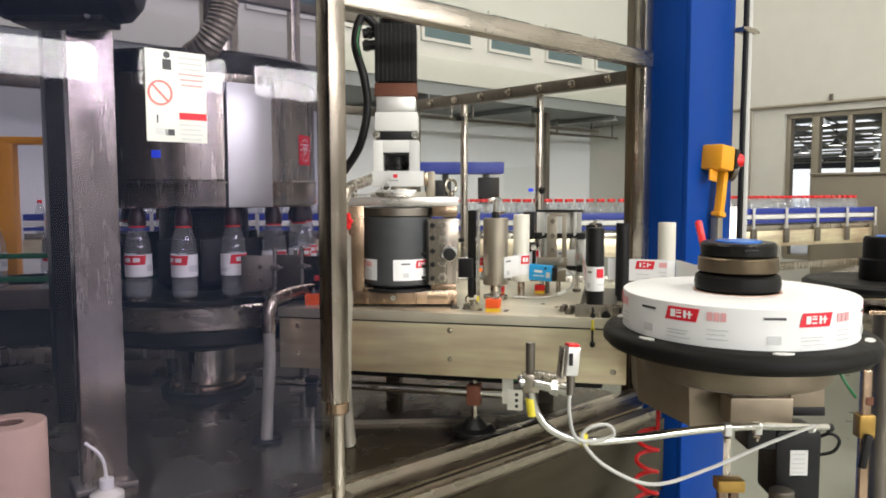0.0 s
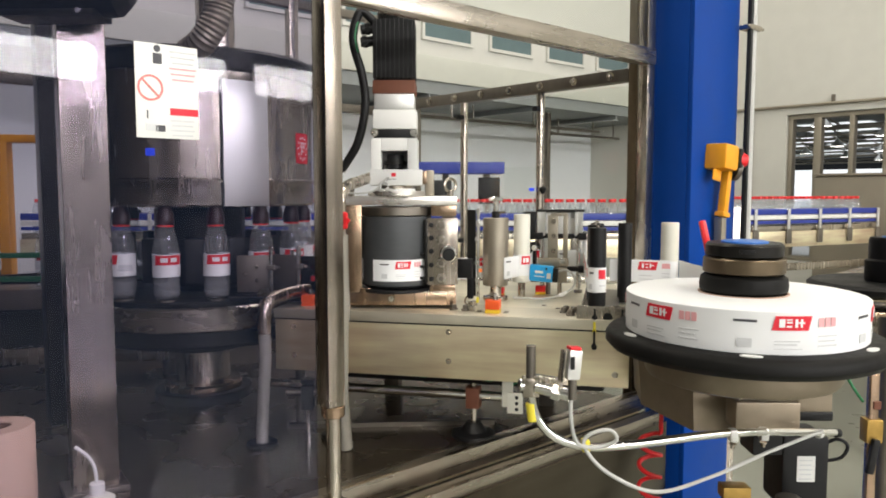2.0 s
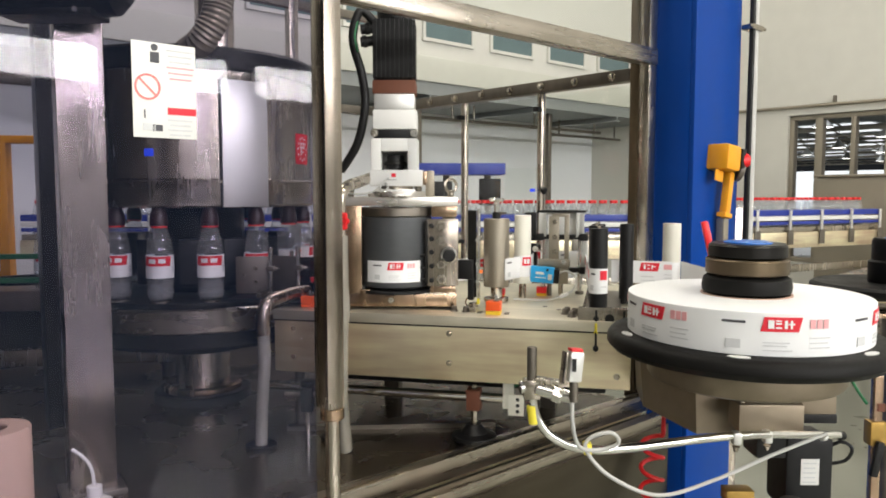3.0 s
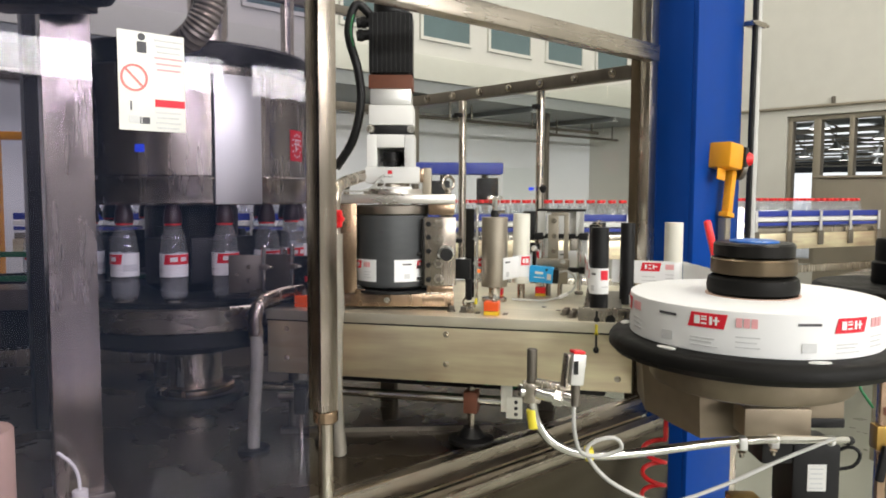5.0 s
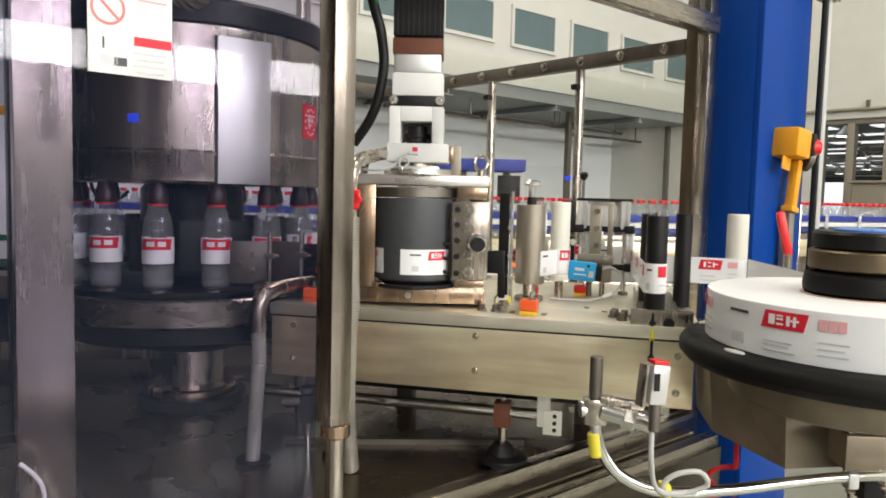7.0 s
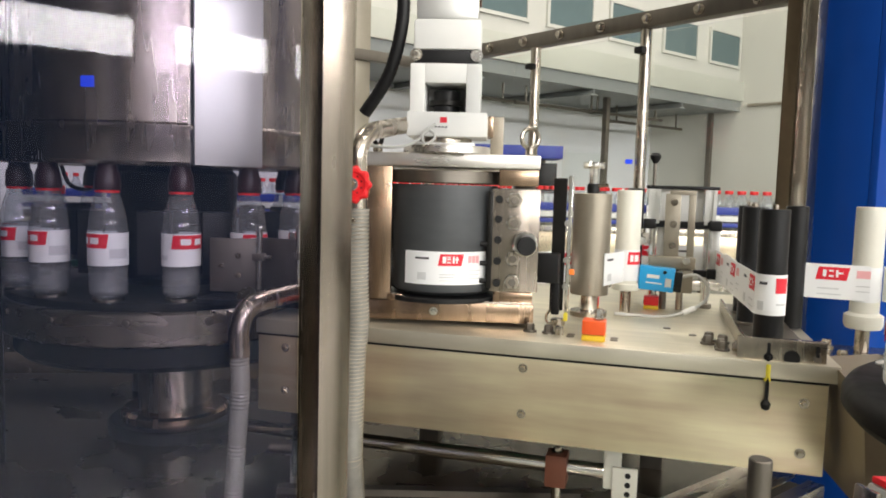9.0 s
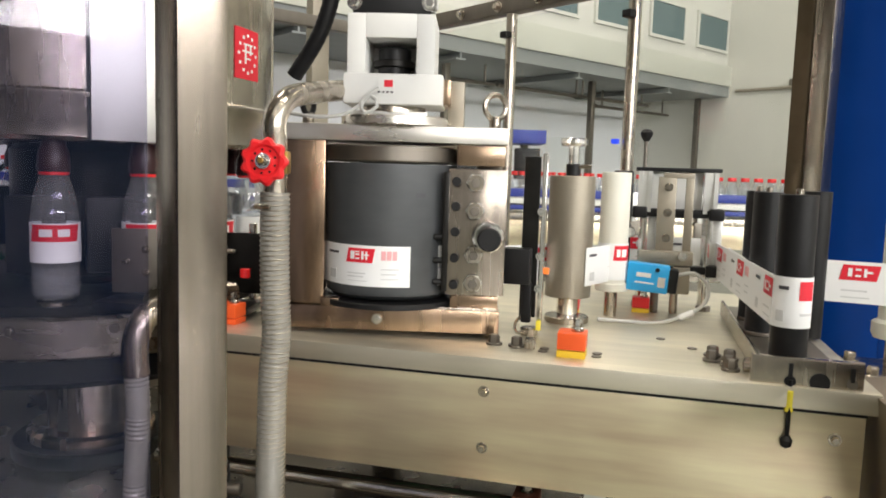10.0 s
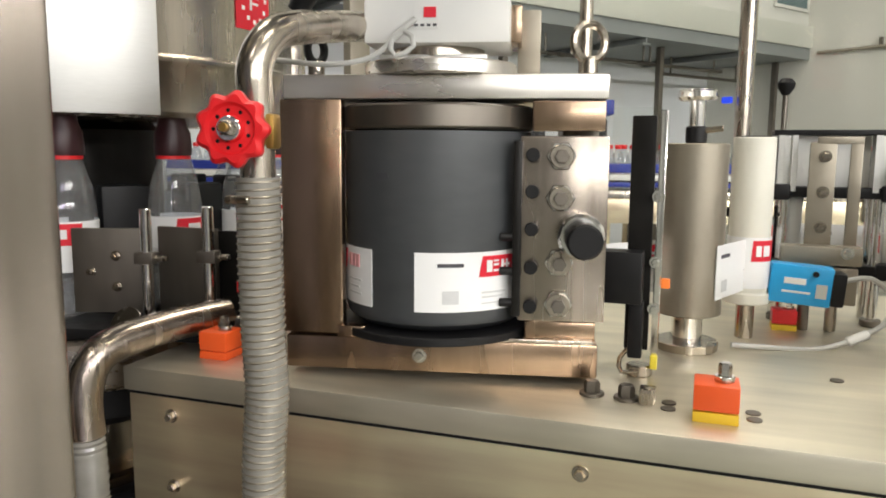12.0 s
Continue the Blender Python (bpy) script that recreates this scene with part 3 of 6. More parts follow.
def guard_frame():
    g = thing("guard_frame", GUARD, "stainless steel guard frame round the labelling machine", "machine guard")
    part("door_post", box((0.034, 0.042, 1.32), (-0.0335, -0.016, 1.70), 0.003), POST_STEEL, g, "square brushed steel door post")
    part("collar", rod(0.021, 0.022, pose(-0.0285, -0.016, 1.018), 20), STEEL_WARM, g, "brassy collar under the post")
    part("lower_post", rod(0.0135, 0.21, pose(-0.0285, -0.016, 0.812), 24), STEEL, g)
    part("post_foot", rod(0.026, 0.012, pose(-0.0285, -0.016, 0.852), 20), STEEL_DARK, g)
    part("top_rail", box((0.980, 0.038, 0.040), (0.477, -0.002, 1.760), 0.003), STEEL_RAIL, g)
    part("corner_post", box((0.036, 0.030, 1.75), (0.986, 0.02, 1.70), 0.003), STEEL, g)
    part("corner_angle", box((0.016, 0.026, 1.75), (0.974, 0.049, 1.70), 0.002), BROWN_ANOD, g, "dark edge profile")
    part("side_rail", box((0.034, 1.13, 0.034), (0.985, 0.63, 1.725), 0.003), STEEL_DARK, g)
    for k in range(8):
        part("rail_bolt", bolt((0.968, 0.12 + 0.125 * k, 1.725), 0.008, 0.012, (-1, 0, 0)), STEEL, g)
    for y in (0.383, 0.716, 1.15):
        part("side_post", rod(0.0125, 1.0, pose(0.985, y, 0.72), 20), STEEL, g)
        for z in (1.25, 1.66):
            part("post_clip", box((0.02, 0.02, 0.014), (0.985 - 0.018, y, z), 0.002), BLACK, g)
    part("rear_rail", box((2.2, 0.03, 0.03), (-0.1, 1.2, 1.72), 0.003), STEEL_DARK, g)
    part("upper_rear_rail", box((1.3, 0.03, 0.03), (0.33, 1.2, 2.06), 0.003), STEEL_DARK, g)
    part("rear_post", box((0.034, 0.034, 1.55), (0.62, 1.2, 1.60), 0.003), STEEL, g)
    part("rear_post", box((0.05, 0.034, 1.35), (0.78, 1.22, 1.50), 0.003), STEEL_GREY, g)
    part("door_bottom_rail", box((1.15, 0.026, 0.022), (-0.625, -0.016, 0.868), 0.003), STEEL_RAIL, g)
    part("latch_lamp", box((0.010, 0.014, 0.010), (0.967, 0.40, 1.42), 0.002), BLUE_GLOW, g, "small blue-lit sensor on the post")
    d = part("door_glass", box((1.15, 0.006, 1.30), (-0.638, -0.016, 1.535)), GLASS, g, "smoky clear glass door with a painted bluish reflection haze")
    d.visible_shadow = False
    s = part("side_glass", box((0.004, 1.1, 0.88), (0.998, 0.62, 1.26)), ACRYLIC, g, "clear side pane")
    s.visible_shadow = False
    u = part("upper_glass", box((0.96, 0.004, 0.55), (0.51, 0, 2.06)), ACRYLIC, g, "clear pane above the rail")
    u.visible_shadow = False


guard_frame()


def safety_sign():
    s = thing("safety_sign", GUARD @ pose(-0.310, -0.0215, 1.557), "white safety sign with a red ban ring, stuck on glass", "sign")
    part("plate", box((0.092, 0.0016, 0.134), (0, 0, 0), 0.0004), WHITE, s)
    ring = lathe([(0.0155, -0.0004), (0.0185, -0.0004), (0.0185, 0.0004), (0.0155, 0.0004), (0.0155, -0.0004)], 28, pose(-0.025, -0.0014, 0.004, 90))
    part("ban_ring", ring, VEILED_RED, s)
    part("ban_stroke", box((0.034, 0.0006, 0.0028), (-0.025, -0.0016, 0.004), 0, (0, 45, 0)), VEILED_RED, s)
    part("heading", box((0.042, 0.0006, 0.010), (0.024, -0.0013, -0.028)), RED_INK, s)
    part("grey_icon", box((0.018, 0.0006, 0.010), (-0.024, -0.0013, -0.052)), GREY_INK, s)
    part("dark_icon", box((0.014, 0.0006, 0.009), (-0.012, -0.0013, -0.053)), BLACK_INK, s)
    part("dark_mark", box((0.013, 0.0006, 0.015), (-0.014, -0.0013, 0.046), 0.0002), BLACK_INK, s)
    part("dark_dot", rod(0.005, 0.0006, pose(-0.014, -0.001, 0.060, 90), 16), BLACK_INK, s)
    part("arrow", box((0.002, 0.0006, 0.012), (-0.030, -0.0013, -0.034)), BLACK_INK, s)
    for k in range(6):
        part("text_line", box((0.040 - 0.004 * (k % 3), 0.0006, 0.0022), (0.023, -0.0013, 0.058 - 0.008 * k)), (GREY_INK, GREY_INK, GREY_INK, PINK_INK, PINK_INK, PINK_INK)[k], s)
    for k in range(4):
        part("text_line", box((0.036 - 0.005 * (k % 2), 0.0006, 0.0024), (0.021, -0.0013, -0.041 - 0.007 * k)), GREY_INK, s)


safety_sign()


def inner_column():
    c = thing("machine_column", pose(-0.650, 1.295, 0.02, 0, 0, 35), "wide brushed stainless machine column", "column")
    part("shaft", box((0.080, 0.06, 1.6), (0, 0, 1.625), 0.004), STEEL, c)
    part("foot", box((0.11, 0.09, 0.012), (0, 0, 0.831), 0.002), STEEL_DARK, c)
    d = thing("machine_column", pose(-0.93, 1.73, 0.02, 0, 0, 35), "dark machine column behind the turntable", "column")
    part("shaft", box((0.09, 0.09, 1.6), (0, 0, 1.625), 0.004), DARK_ANOD, d)


inner_column()

# ---- the turntable with bottles ----
CAR = Vector((-0.670, 1.970, 0.0))
SEATS = 15                                      # bottle places round the turntable
SEAT_R = 0.280


def turntable():
    t = thing("bottle_turntable", pose(CAR.x, CAR.y, 0), "stainless bottle turntable with an upper drum", "turntable")
    part("upper_drum", lathe([(0, 1.376), (0.303, 1.376), (0.310, 1.382), (0.310, 1.432), (0.3125, 1.436), (0.3125, 1.442), (0.308, 1.446), (0.308, 1.70), (0, 1.70)], 96), STEEL, t)
    part("drum_cover", lathe([(0, 1.7005), (0.312, 1.7005), (0.315, 1.704), (0.315, 1.748), (0.308, 1.756), (0, 1.756)], 96), DARK_ANOD, t, "dark top band of the drum")
    part("front_plate", box((0.116, 0.008, 0.302), (0.1985, -0.2366, 1.529), 0.001, (0, 0, 40)), ALU, t, "plain pale steel cover plate")
    # Black strip paints the shadow along the cover plate's edge.
    part("plate_shadow_gap", box((0.006, 0.006, 0.302), (0.1500, -0.2700, 1.529), 0, (0, 0, 29)), BLACK, t, "black strip drawn as the shadow gap beside the cover plate")
    badge = part("red_badge", patch(0.3092, 71, 84, 1.487, 1.566, 0, 4), RED_INK, t, "red badge with a ring of pale dots")
    for k in range(12):
        a = radians(30 * k)
        part("pale_dot", patch(0.3098, 77.5 + 4.7 * math.cos(a) - 0.5, 77.5 + 4.7 * math.cos(a) + 0.5, 1.5265 + 0.029 * math.sin(a) - 0.0025, 1.5265 + 0.029 * math.sin(a) + 0.0025, 0, 1), PAPER, badge)
    for a0, a1, z0, z1 in ((75.2, 80.0, 1.540, 1.543), (75.8, 76.6, 1.511, 1.540), (78.6, 79.4, 1.526, 1.540), (74.6, 80.4, 1.529, 1.532), (76.6, 79.0, 1.518, 1.521)):
        part("badge_stroke", patch(0.3098, a0, a1, z0, z1, 0, 2), PAPER, badge)
    # Small glowing box in place of a blue reflection; the drum has no lamp.
    part("blue_lamp", box((0.022, 0.004, 0.018), (-0.006, -0.3085, 1.506), 0.002), BLUE_GLOW, t, "glowing blue patch standing in for a reflection")
    part("inner_core", rod(0.120, 0.23, pose(0, 0, 1.15), 40), DARK_ANOD, t)
    part("carrier_plate", lathe([(0, 1.134), (0.302, 1.134), (0.304, 1.137), (0.304, 1.148), (0.300, 1.150), (0, 1.150)], 96), BLACK, t)
    part("table_band", lathe([(0.26, 1.074), (0.309, 1.074), (0.312, 1.078), (0.312, 1.130), (0.308, 1.134), (0.26, 1.134)], 96), STEEL_RAIL, t)
    part("under_disc", lathe([(0, 1.026), (0.280, 1.026), (0.290, 1.036), (0.290, 1.072), (0, 1.072)], 72), BLACK, t)
    part("pedestal_collar", rod(0.130, 0.040, pose(0, 0, 0.988), 40), BLACK, t)
    part("pedestal", lathe([(0, 0.890), (0.073, 0.890), (0.073, 0.99), (0, 0.99)], 40), STEEL, t)
    part("pedestal_ring", lathe([(0, 0.866), (0.100, 0.866), (0.105, 0.871), (0.105, 0.884), (0.10, 0.890), (0, 0.890)], 40), STEEL_WARM, t)
    part("foot_drum", rod(0.13, 0.030, pose(0, 0, 0.840), 40), BLACK, t)
    for k in range(15):
        a = radians(24 * k + 10)
        part("band_bolt", bolt((0.312 * math.sin(a), -0.312 * math.cos(a), 1.117), 0.005, 0.004, (math.sin(a), -math.cos(a), 0)), STEEL_DARK, t)
    # ducting and motor above the drum
    part("top_shaft", rod(0.05, 0.60, pose(0.07, -0.05, 1.75), 28), STEEL, t)
    part("vent_hose", sweep([(0.162, -0.282, 2.08), (0.169, -0.287, 1.95), (0.157, -0.297, 1.83), (0.122, -0.297, 1.765), (0.072, -0.265, 1.74)], 0.031, 18, ribs=0.003, step=0.005), STEEL_GREY, t, "ribbed grey air hose")
    part("vertical_rail", box((0.03, 0.012, 0.30), (0.127, -0.285, 1.90), 0.002), STEEL, t)


turntable()


def hung_motor():
    m = thing("hung_motor", pose(-0.635, 1.215, 1.775), "black rounded motor housing hung from the machine's roof", "motor")
    part("housing", lathe([(0, -0.125), (0.040, -0.125), (0.058, -0.115), (0.062, -0.09), (0.064, 0.06), (0.060, 0.095), (0.040, 0.115), (0, 0.118)], 32, pose(0, 0, 0, 0, 90, 6)), BLACK, m)
    part("foot_plate", box((0.16, 0.07, 0.012), (-0.01, 0, -0.062), 0.002), DARK_ANOD, m)
    part("junction_box", box((0.08, 0.07, 0.05), (-0.02, 0, 0.075), 0.006), BLACK, m)
    part("clamp_screw", rod(0.005, 0.010, along((0.045, -0.03, -0.060), (0.045, -0.06, -0.060)), 10), CHROME, m)
    for x in (-0.06, 0.05):
        part("hanger", box((0.02, 0.02, 0.47), (x, 0.03, 0.275), 0.002), STEEL_DARK, m)


hung_motor()


def water_bottle(m, label_turn, labelled, group, name="water_bottle", say="clear plastic water bottle with a red cap and white label"):
    b = thing(name, m, say, "bottle", group)
    part("body", lathe([(0, 0.004), (0.024, 0.0), (0.030, 0.004), (0.031, 0.012), (0.0305, 0.045), (0.031, 0.05), (0.031, 0.108), (0.0305, 0.118), (0.027, 0.142), (0.019, 0.168), (0.0135, 0.180), (0.0125, 0.188)], 28), PET, b)
    part("cap", lathe([(0.0145, 0.186), (0.0152, 0.188), (0.0152, 0.203), (0.014, 0.205), (0, 0.205)], 20), RED, b)
    part("water", lathe([(0, 0.006), (0.0285, 0.008), (0.0288, 0.044), (0, 0.044)], 24), PET, b)
    if labelled:
        l = part("label", patch(0.0318, label_turn - 150, label_turn + 150, 0.052, 0.106), PAPER, b)
        part("red_mark", patch(0.0324, label_turn - 68, label_turn + 52, 0.081, 0.104, 6), RED_INK, l)
        part("pale_stroke", patch(0.0328, label_turn - 40, label_turn - 10, 0.088, 0.098), PAPER, l)
        part("pale_stroke", patch(0.0328, label_turn + 2, label_turn + 30, 0.088, 0.098), PAPER, l)
        part("grey_line", patch(0.0324, label_turn + 60, label_turn + 120, 0.064, 0.080), GREY_INK, l)
        part("grey_line", patch(0.0324, label_turn - 130, label_turn - 80, 0.062, 0.070), GREY_INK, l)
    return b


CAR_BOTTLES, HEADS = [], []
for k in range(SEATS):
    CAR_BOTTLES.append(water_bottle(Matrix(), 22 * ((7 * k) % 4) - 30, True, "bottles on the turntable"))
    h = thing("gripping_head", Matrix(), "dark bell-shaped gripping head over a bottle cap", "bottle head", "heads of the turntable")
    part("bell", lathe([(0.0160, -0.028), (0.0205, -0.030), (0.0215, -0.026), (0.0200, -0.004), (0.0165, 0.004), (0.0150, 0.014), (0, 0.014)], 24), HEAD_PLASTIC, h)
    part("bell_ring", lathe([(0.0165, -0.034), (0.0195, -0.034), (0.0195, -0.0295), (0.0165, -0.0295), (0.0165, -0.034)], 24), RED, h, "red ring under the bell")
    part("seat", rod(0.026, 0.006, pose(0, 0, -0.215), 24), STEEL, h, "round bottle seat")
    part("pocket_pad", box((0.054, 0.030, 0.110), (0.0585, 0.046, -0.120), 0.004, (0, 0, 12)), BLACK, h, "black pocket pad between bottles")
    HEADS.append(h)


def turntable_fittings():
    """Guides between the turntable and the label drum."""
    g = thing("bottle_guide", pose(-0.410, 1.685, 0), "steel bottle guide rods and brackets beside the turntable", "bottle guide")
    for x, y, z in ((0.008, 0.0, 1.282), (0.074, 0.0, 1.285), (0.045, 0.06, 1.27), (0.105, 0.05, 1.27)):
        part("guide_rod", rod(0.0058, z - 1.14, pose(x, y, 1.14), 14), CHROME, g)
        part("rod_clamp", box((0.02, 0.016, 0.012), (x, y, z - 0.05), 0.002), STEEL_DARK, g)
        part("clamp_screw", rod(0.003, 0.012, along((x + 0.010, y, z - 0.05), (x + 0.03, y, z - 0.05)), 8), STEEL, g)
    pl = part("guide_plate", box((0.078, 0.006, 0.088), (-0.038, 0.012, 1.216), 0.001, (0, 0, 8)), STEEL_DARK, g, "dull brown steel guide plate")
    for x, z in ((-0.030, 1.232), (-0.030, 1.200), (-0.058, 1.215)):
        part("plate_screw", bolt((x, 0.008, z), 0.0035, 0.006, (0, -1, 0)), STEEL, pl)
    part("guide_plate", box((0.072, 0.006, 0.090), (0.040, 0.025, 1.216), 0.001, (0, 0, -12)), STEEL_DARK, g)
    part("guide_plate", box((0.075, 0.006, 0.084), (0.100, 0.035, 1.215), 0.001), DARK_ANOD, g)
    part("table_arc", box((0.21, 0.07, 0.010), (0.02, 0.0, 1.160), 0.002), BLACK, g, "black wear strip")
    part("slide_bracket", box((0.075, 0.02, 0.008), (0.055, -0.03, 1.170), 0.001, (0, 0, 10)), STEEL_DARK, g)
    part("disc_gauge", rod(0.017, 0.003, along((-0.005, -0.02, 1.168), (-0.01, -0.05, 1.185)), 24), STEEL, g)
    part("red_knob", rod(0.007, 0.012, pose(0.11, 0.0, 1.20), 16), RED, g)
    part("support_post", rod(0.012, 0.31, pose(0.07, 0.02, 0.83), 16), STEEL_DARK, g)
    # elbow pipe with a braided hose going down to the deck
    h = thing("suction_hose", pose(-0.386, 1.548, 0), "clear braided suction hose on a steel elbow", "hose")
    part("elbow", sweep([(0.075, 0.120, 1.182), (0.040, 0.068, 1.180), (0.010, 0.015, 1.170), (0.0, 0.0, 1.140), (0.0, 0.0, 1.10)], 0.0155, 18), POST_STEEL, h)
    part("collar", rod(0.0145, 0.012, pose(0, 0, 1.10), 20), STEEL, h)
    part("hose", sweep([(0, 0, 1.105), (0.002, 0.0, 1.05), (-0.004, 0, 0.95), (-0.008, 0, 0.87), (-0.008, 0, 0.83)], 0.0135, 18, ribs=0.0010, step=0.0030), PVC, h)
    part("floor_flange", rod(0.034, 0.008, pose(-0.008, 0, 0.845), 28), BLACK, h)
    # black clamp foot beside it
    f = thing("clamp_post", pose(-0.290, 1.55, 0.845), "black adjustable clamp post on the deck", "post")
    part("rod", rod(0.006, 0.14, seg=12), CHROME, f)
    part("clamp", box((0.028, 0.026, 0.055), (0, 0, 0.11), 0.004), BLACK, f)
    part("knob", rod(0.016, 0.012, pose(0, 0, 0.14), 20), BLACK, f)
    part("cross_bar", bar((-0.05, 0, 0.12), (0.03, 0, 0.12), 0.008, 12), STEEL_DARK, f)
    for k, (x, y) in enumerate(((-0.24, 1.60),)):
        q = thing("floor_flange", pose(x, y, 0.845), "black round flange on the deck", "flange")
        part("flange", rod(0.030, 0.012, seg=28), BLACK, q)


turntable_fittings()
# ---- the labelling table ----


def label_table():
    t = thing("labelling_table", TABLE, "stainless labelling table with a thick ground top plate", "machine table")
    part("top_plate", box((0.797, 0.62, 0.022), (-0.007, 0.305, 1.139), 0.0025), STEEL_TOP, t)
    part("front_skirt", box((0.783, 0.006, 0.118), (-0.012, 0.003, 1.068), 0.001), STEEL_FLAT, t)
    # Thin black box paints the shadow line between plate and skirt.
    part("gasket_strip", box((0.784, 0.004, 0.003), (-0.012, 0.0008, 1.1262)), BLACK, t, "black strip drawn as the shadowed gap under the plate")
    part("end_skirt", box((0.006, 0.58, 0.118), (0.377, 0.30, 1.068), 0.001), STEEL_FLAT, t)
    part("far_end_skirt", box((0.006, 0.58, 0.118), (-0.401, 0.30, 1.068), 0.001), STEEL_FLAT, t)
    part("under_tray", box((0.74, 0.56, 0.01), (0, 0.30, 1.02)), STEEL_DARK, t)
    part("drive_housing", box((0.70, 0.36, 0.07), (-0.02, 0.38, 0.98), 0.006), BLACK, t, "black drive housing under the table")
    for x, z in ((-0.358, 1.108), (-0.358, 1.043), (0.001, 1.111), (0.001, 1.047), (0.353, 1.100), (0.352, 1.036)):
        part("skirt_screw", bolt((x, 0, z), 0.0042, 0.006, (0, -1, 0)), STEEL, t)
    for x, y in ((-0.001, 0.062), (0.026, 0.060), (0.242, 0.075), (0.258, 0.056), (0.258, 0.040), (0.262, 0.088), (0.245, 0.10)):
        part("table_bolt", bolt((x, y, TOP), 0.0065, 0.011), STEEL_DARK, t)
    for x, y in ((0.058, 0.062), (0.058, 0.048), (0.118, 0.060), (0.118, 0.045), (0.190, 0.17), (0.225, 0.13)):
        part("screw_hole", rod(0.0055, 0.0016, pose(x, y, TOP - 0.0004), 16), STEEL_DARK, t)
    part("pin_block", box((0.012, 0.014, 0.012), (0.042, 0.058, TOP + 0.006), 0.001), STEEL, t)
    # what carries the table above the deck
    part("slide_rod", bar((-0.45, 0.05, 0.962), (0.118, 0.05, 0.962), 0.0105, 20), CHROME, t, "long chrome slide rod")
    part("lower_rod", bar((-0.45, 0.25, 0.955), (0.25, 0.25, 0.955), 0.0085, 16), STEEL_DARK, t)
    part("rod_block", box((0.030, 0.035, 0.046), (0.047, 0.05, 0.958), 0.002), RUST, t, "rust-brown clamp block")
    part("block_screw", bolt((0.047, 0.05, 0.981), 0.005, 0.008), STEEL, t)
    part("leg_screw", rod(0.007, 0.10, pose(0.047, 0.05, 0.845), 16), STEEL, t)
    part("levelling_foot", lathe([(0, 0.0), (0.046, 0.0), (0.050, 0.003), (0.049, 0.010), (0.030, 0.015), (0.016, 0.034), (0, 0.034)], 36, pose(0.047, 0.05, 0.868)), BLACK, t, "black levelling foot")
    part("foot_stub", rod(0.022, 0.026, pose(0.047, 0.05, 0.843), 24), CHROME, t)
    part("bearing_plate", box((0.024, 0.006, 0.062), (0.125, 0.035, 0.975), 0.002), NYLON, t, "pale drilled bearing plate")
    part("bearing_flag", box((0.034, 0.006, 0.046), (0.142, 0.030, 0.955), 0.002), NYLON, t)
    for k in range(3):
        part("plate_hole", rod(0.004, 0.001, pose(0.146, 0.0272, 0.942 + 0.013 * k, 90), 12), BLACK, t)
    for x in (-0.25, 0.18):
        part("support_leg", box((0.04, 0.04, 0.19), (x, 0.42, 0.921), 0.003), STEEL_DARK, t)
    w = bmesh.new()
    random.seed(4)
    for k in range(7):
        x = -0.20 + 0.05 * k
        sweep([(x, 0.06, 1.012), (x + 0.03, 0.05, 1.0 - 0.01 * random.random()), (x + 0.07, 0.08, 1.005), (x + 0.10, 0.10, 1.013)], 0.002, 6, w)
    part("loose_wire", w, GREEN_WIRE, t, "thin loose wires under the table")


label_table()


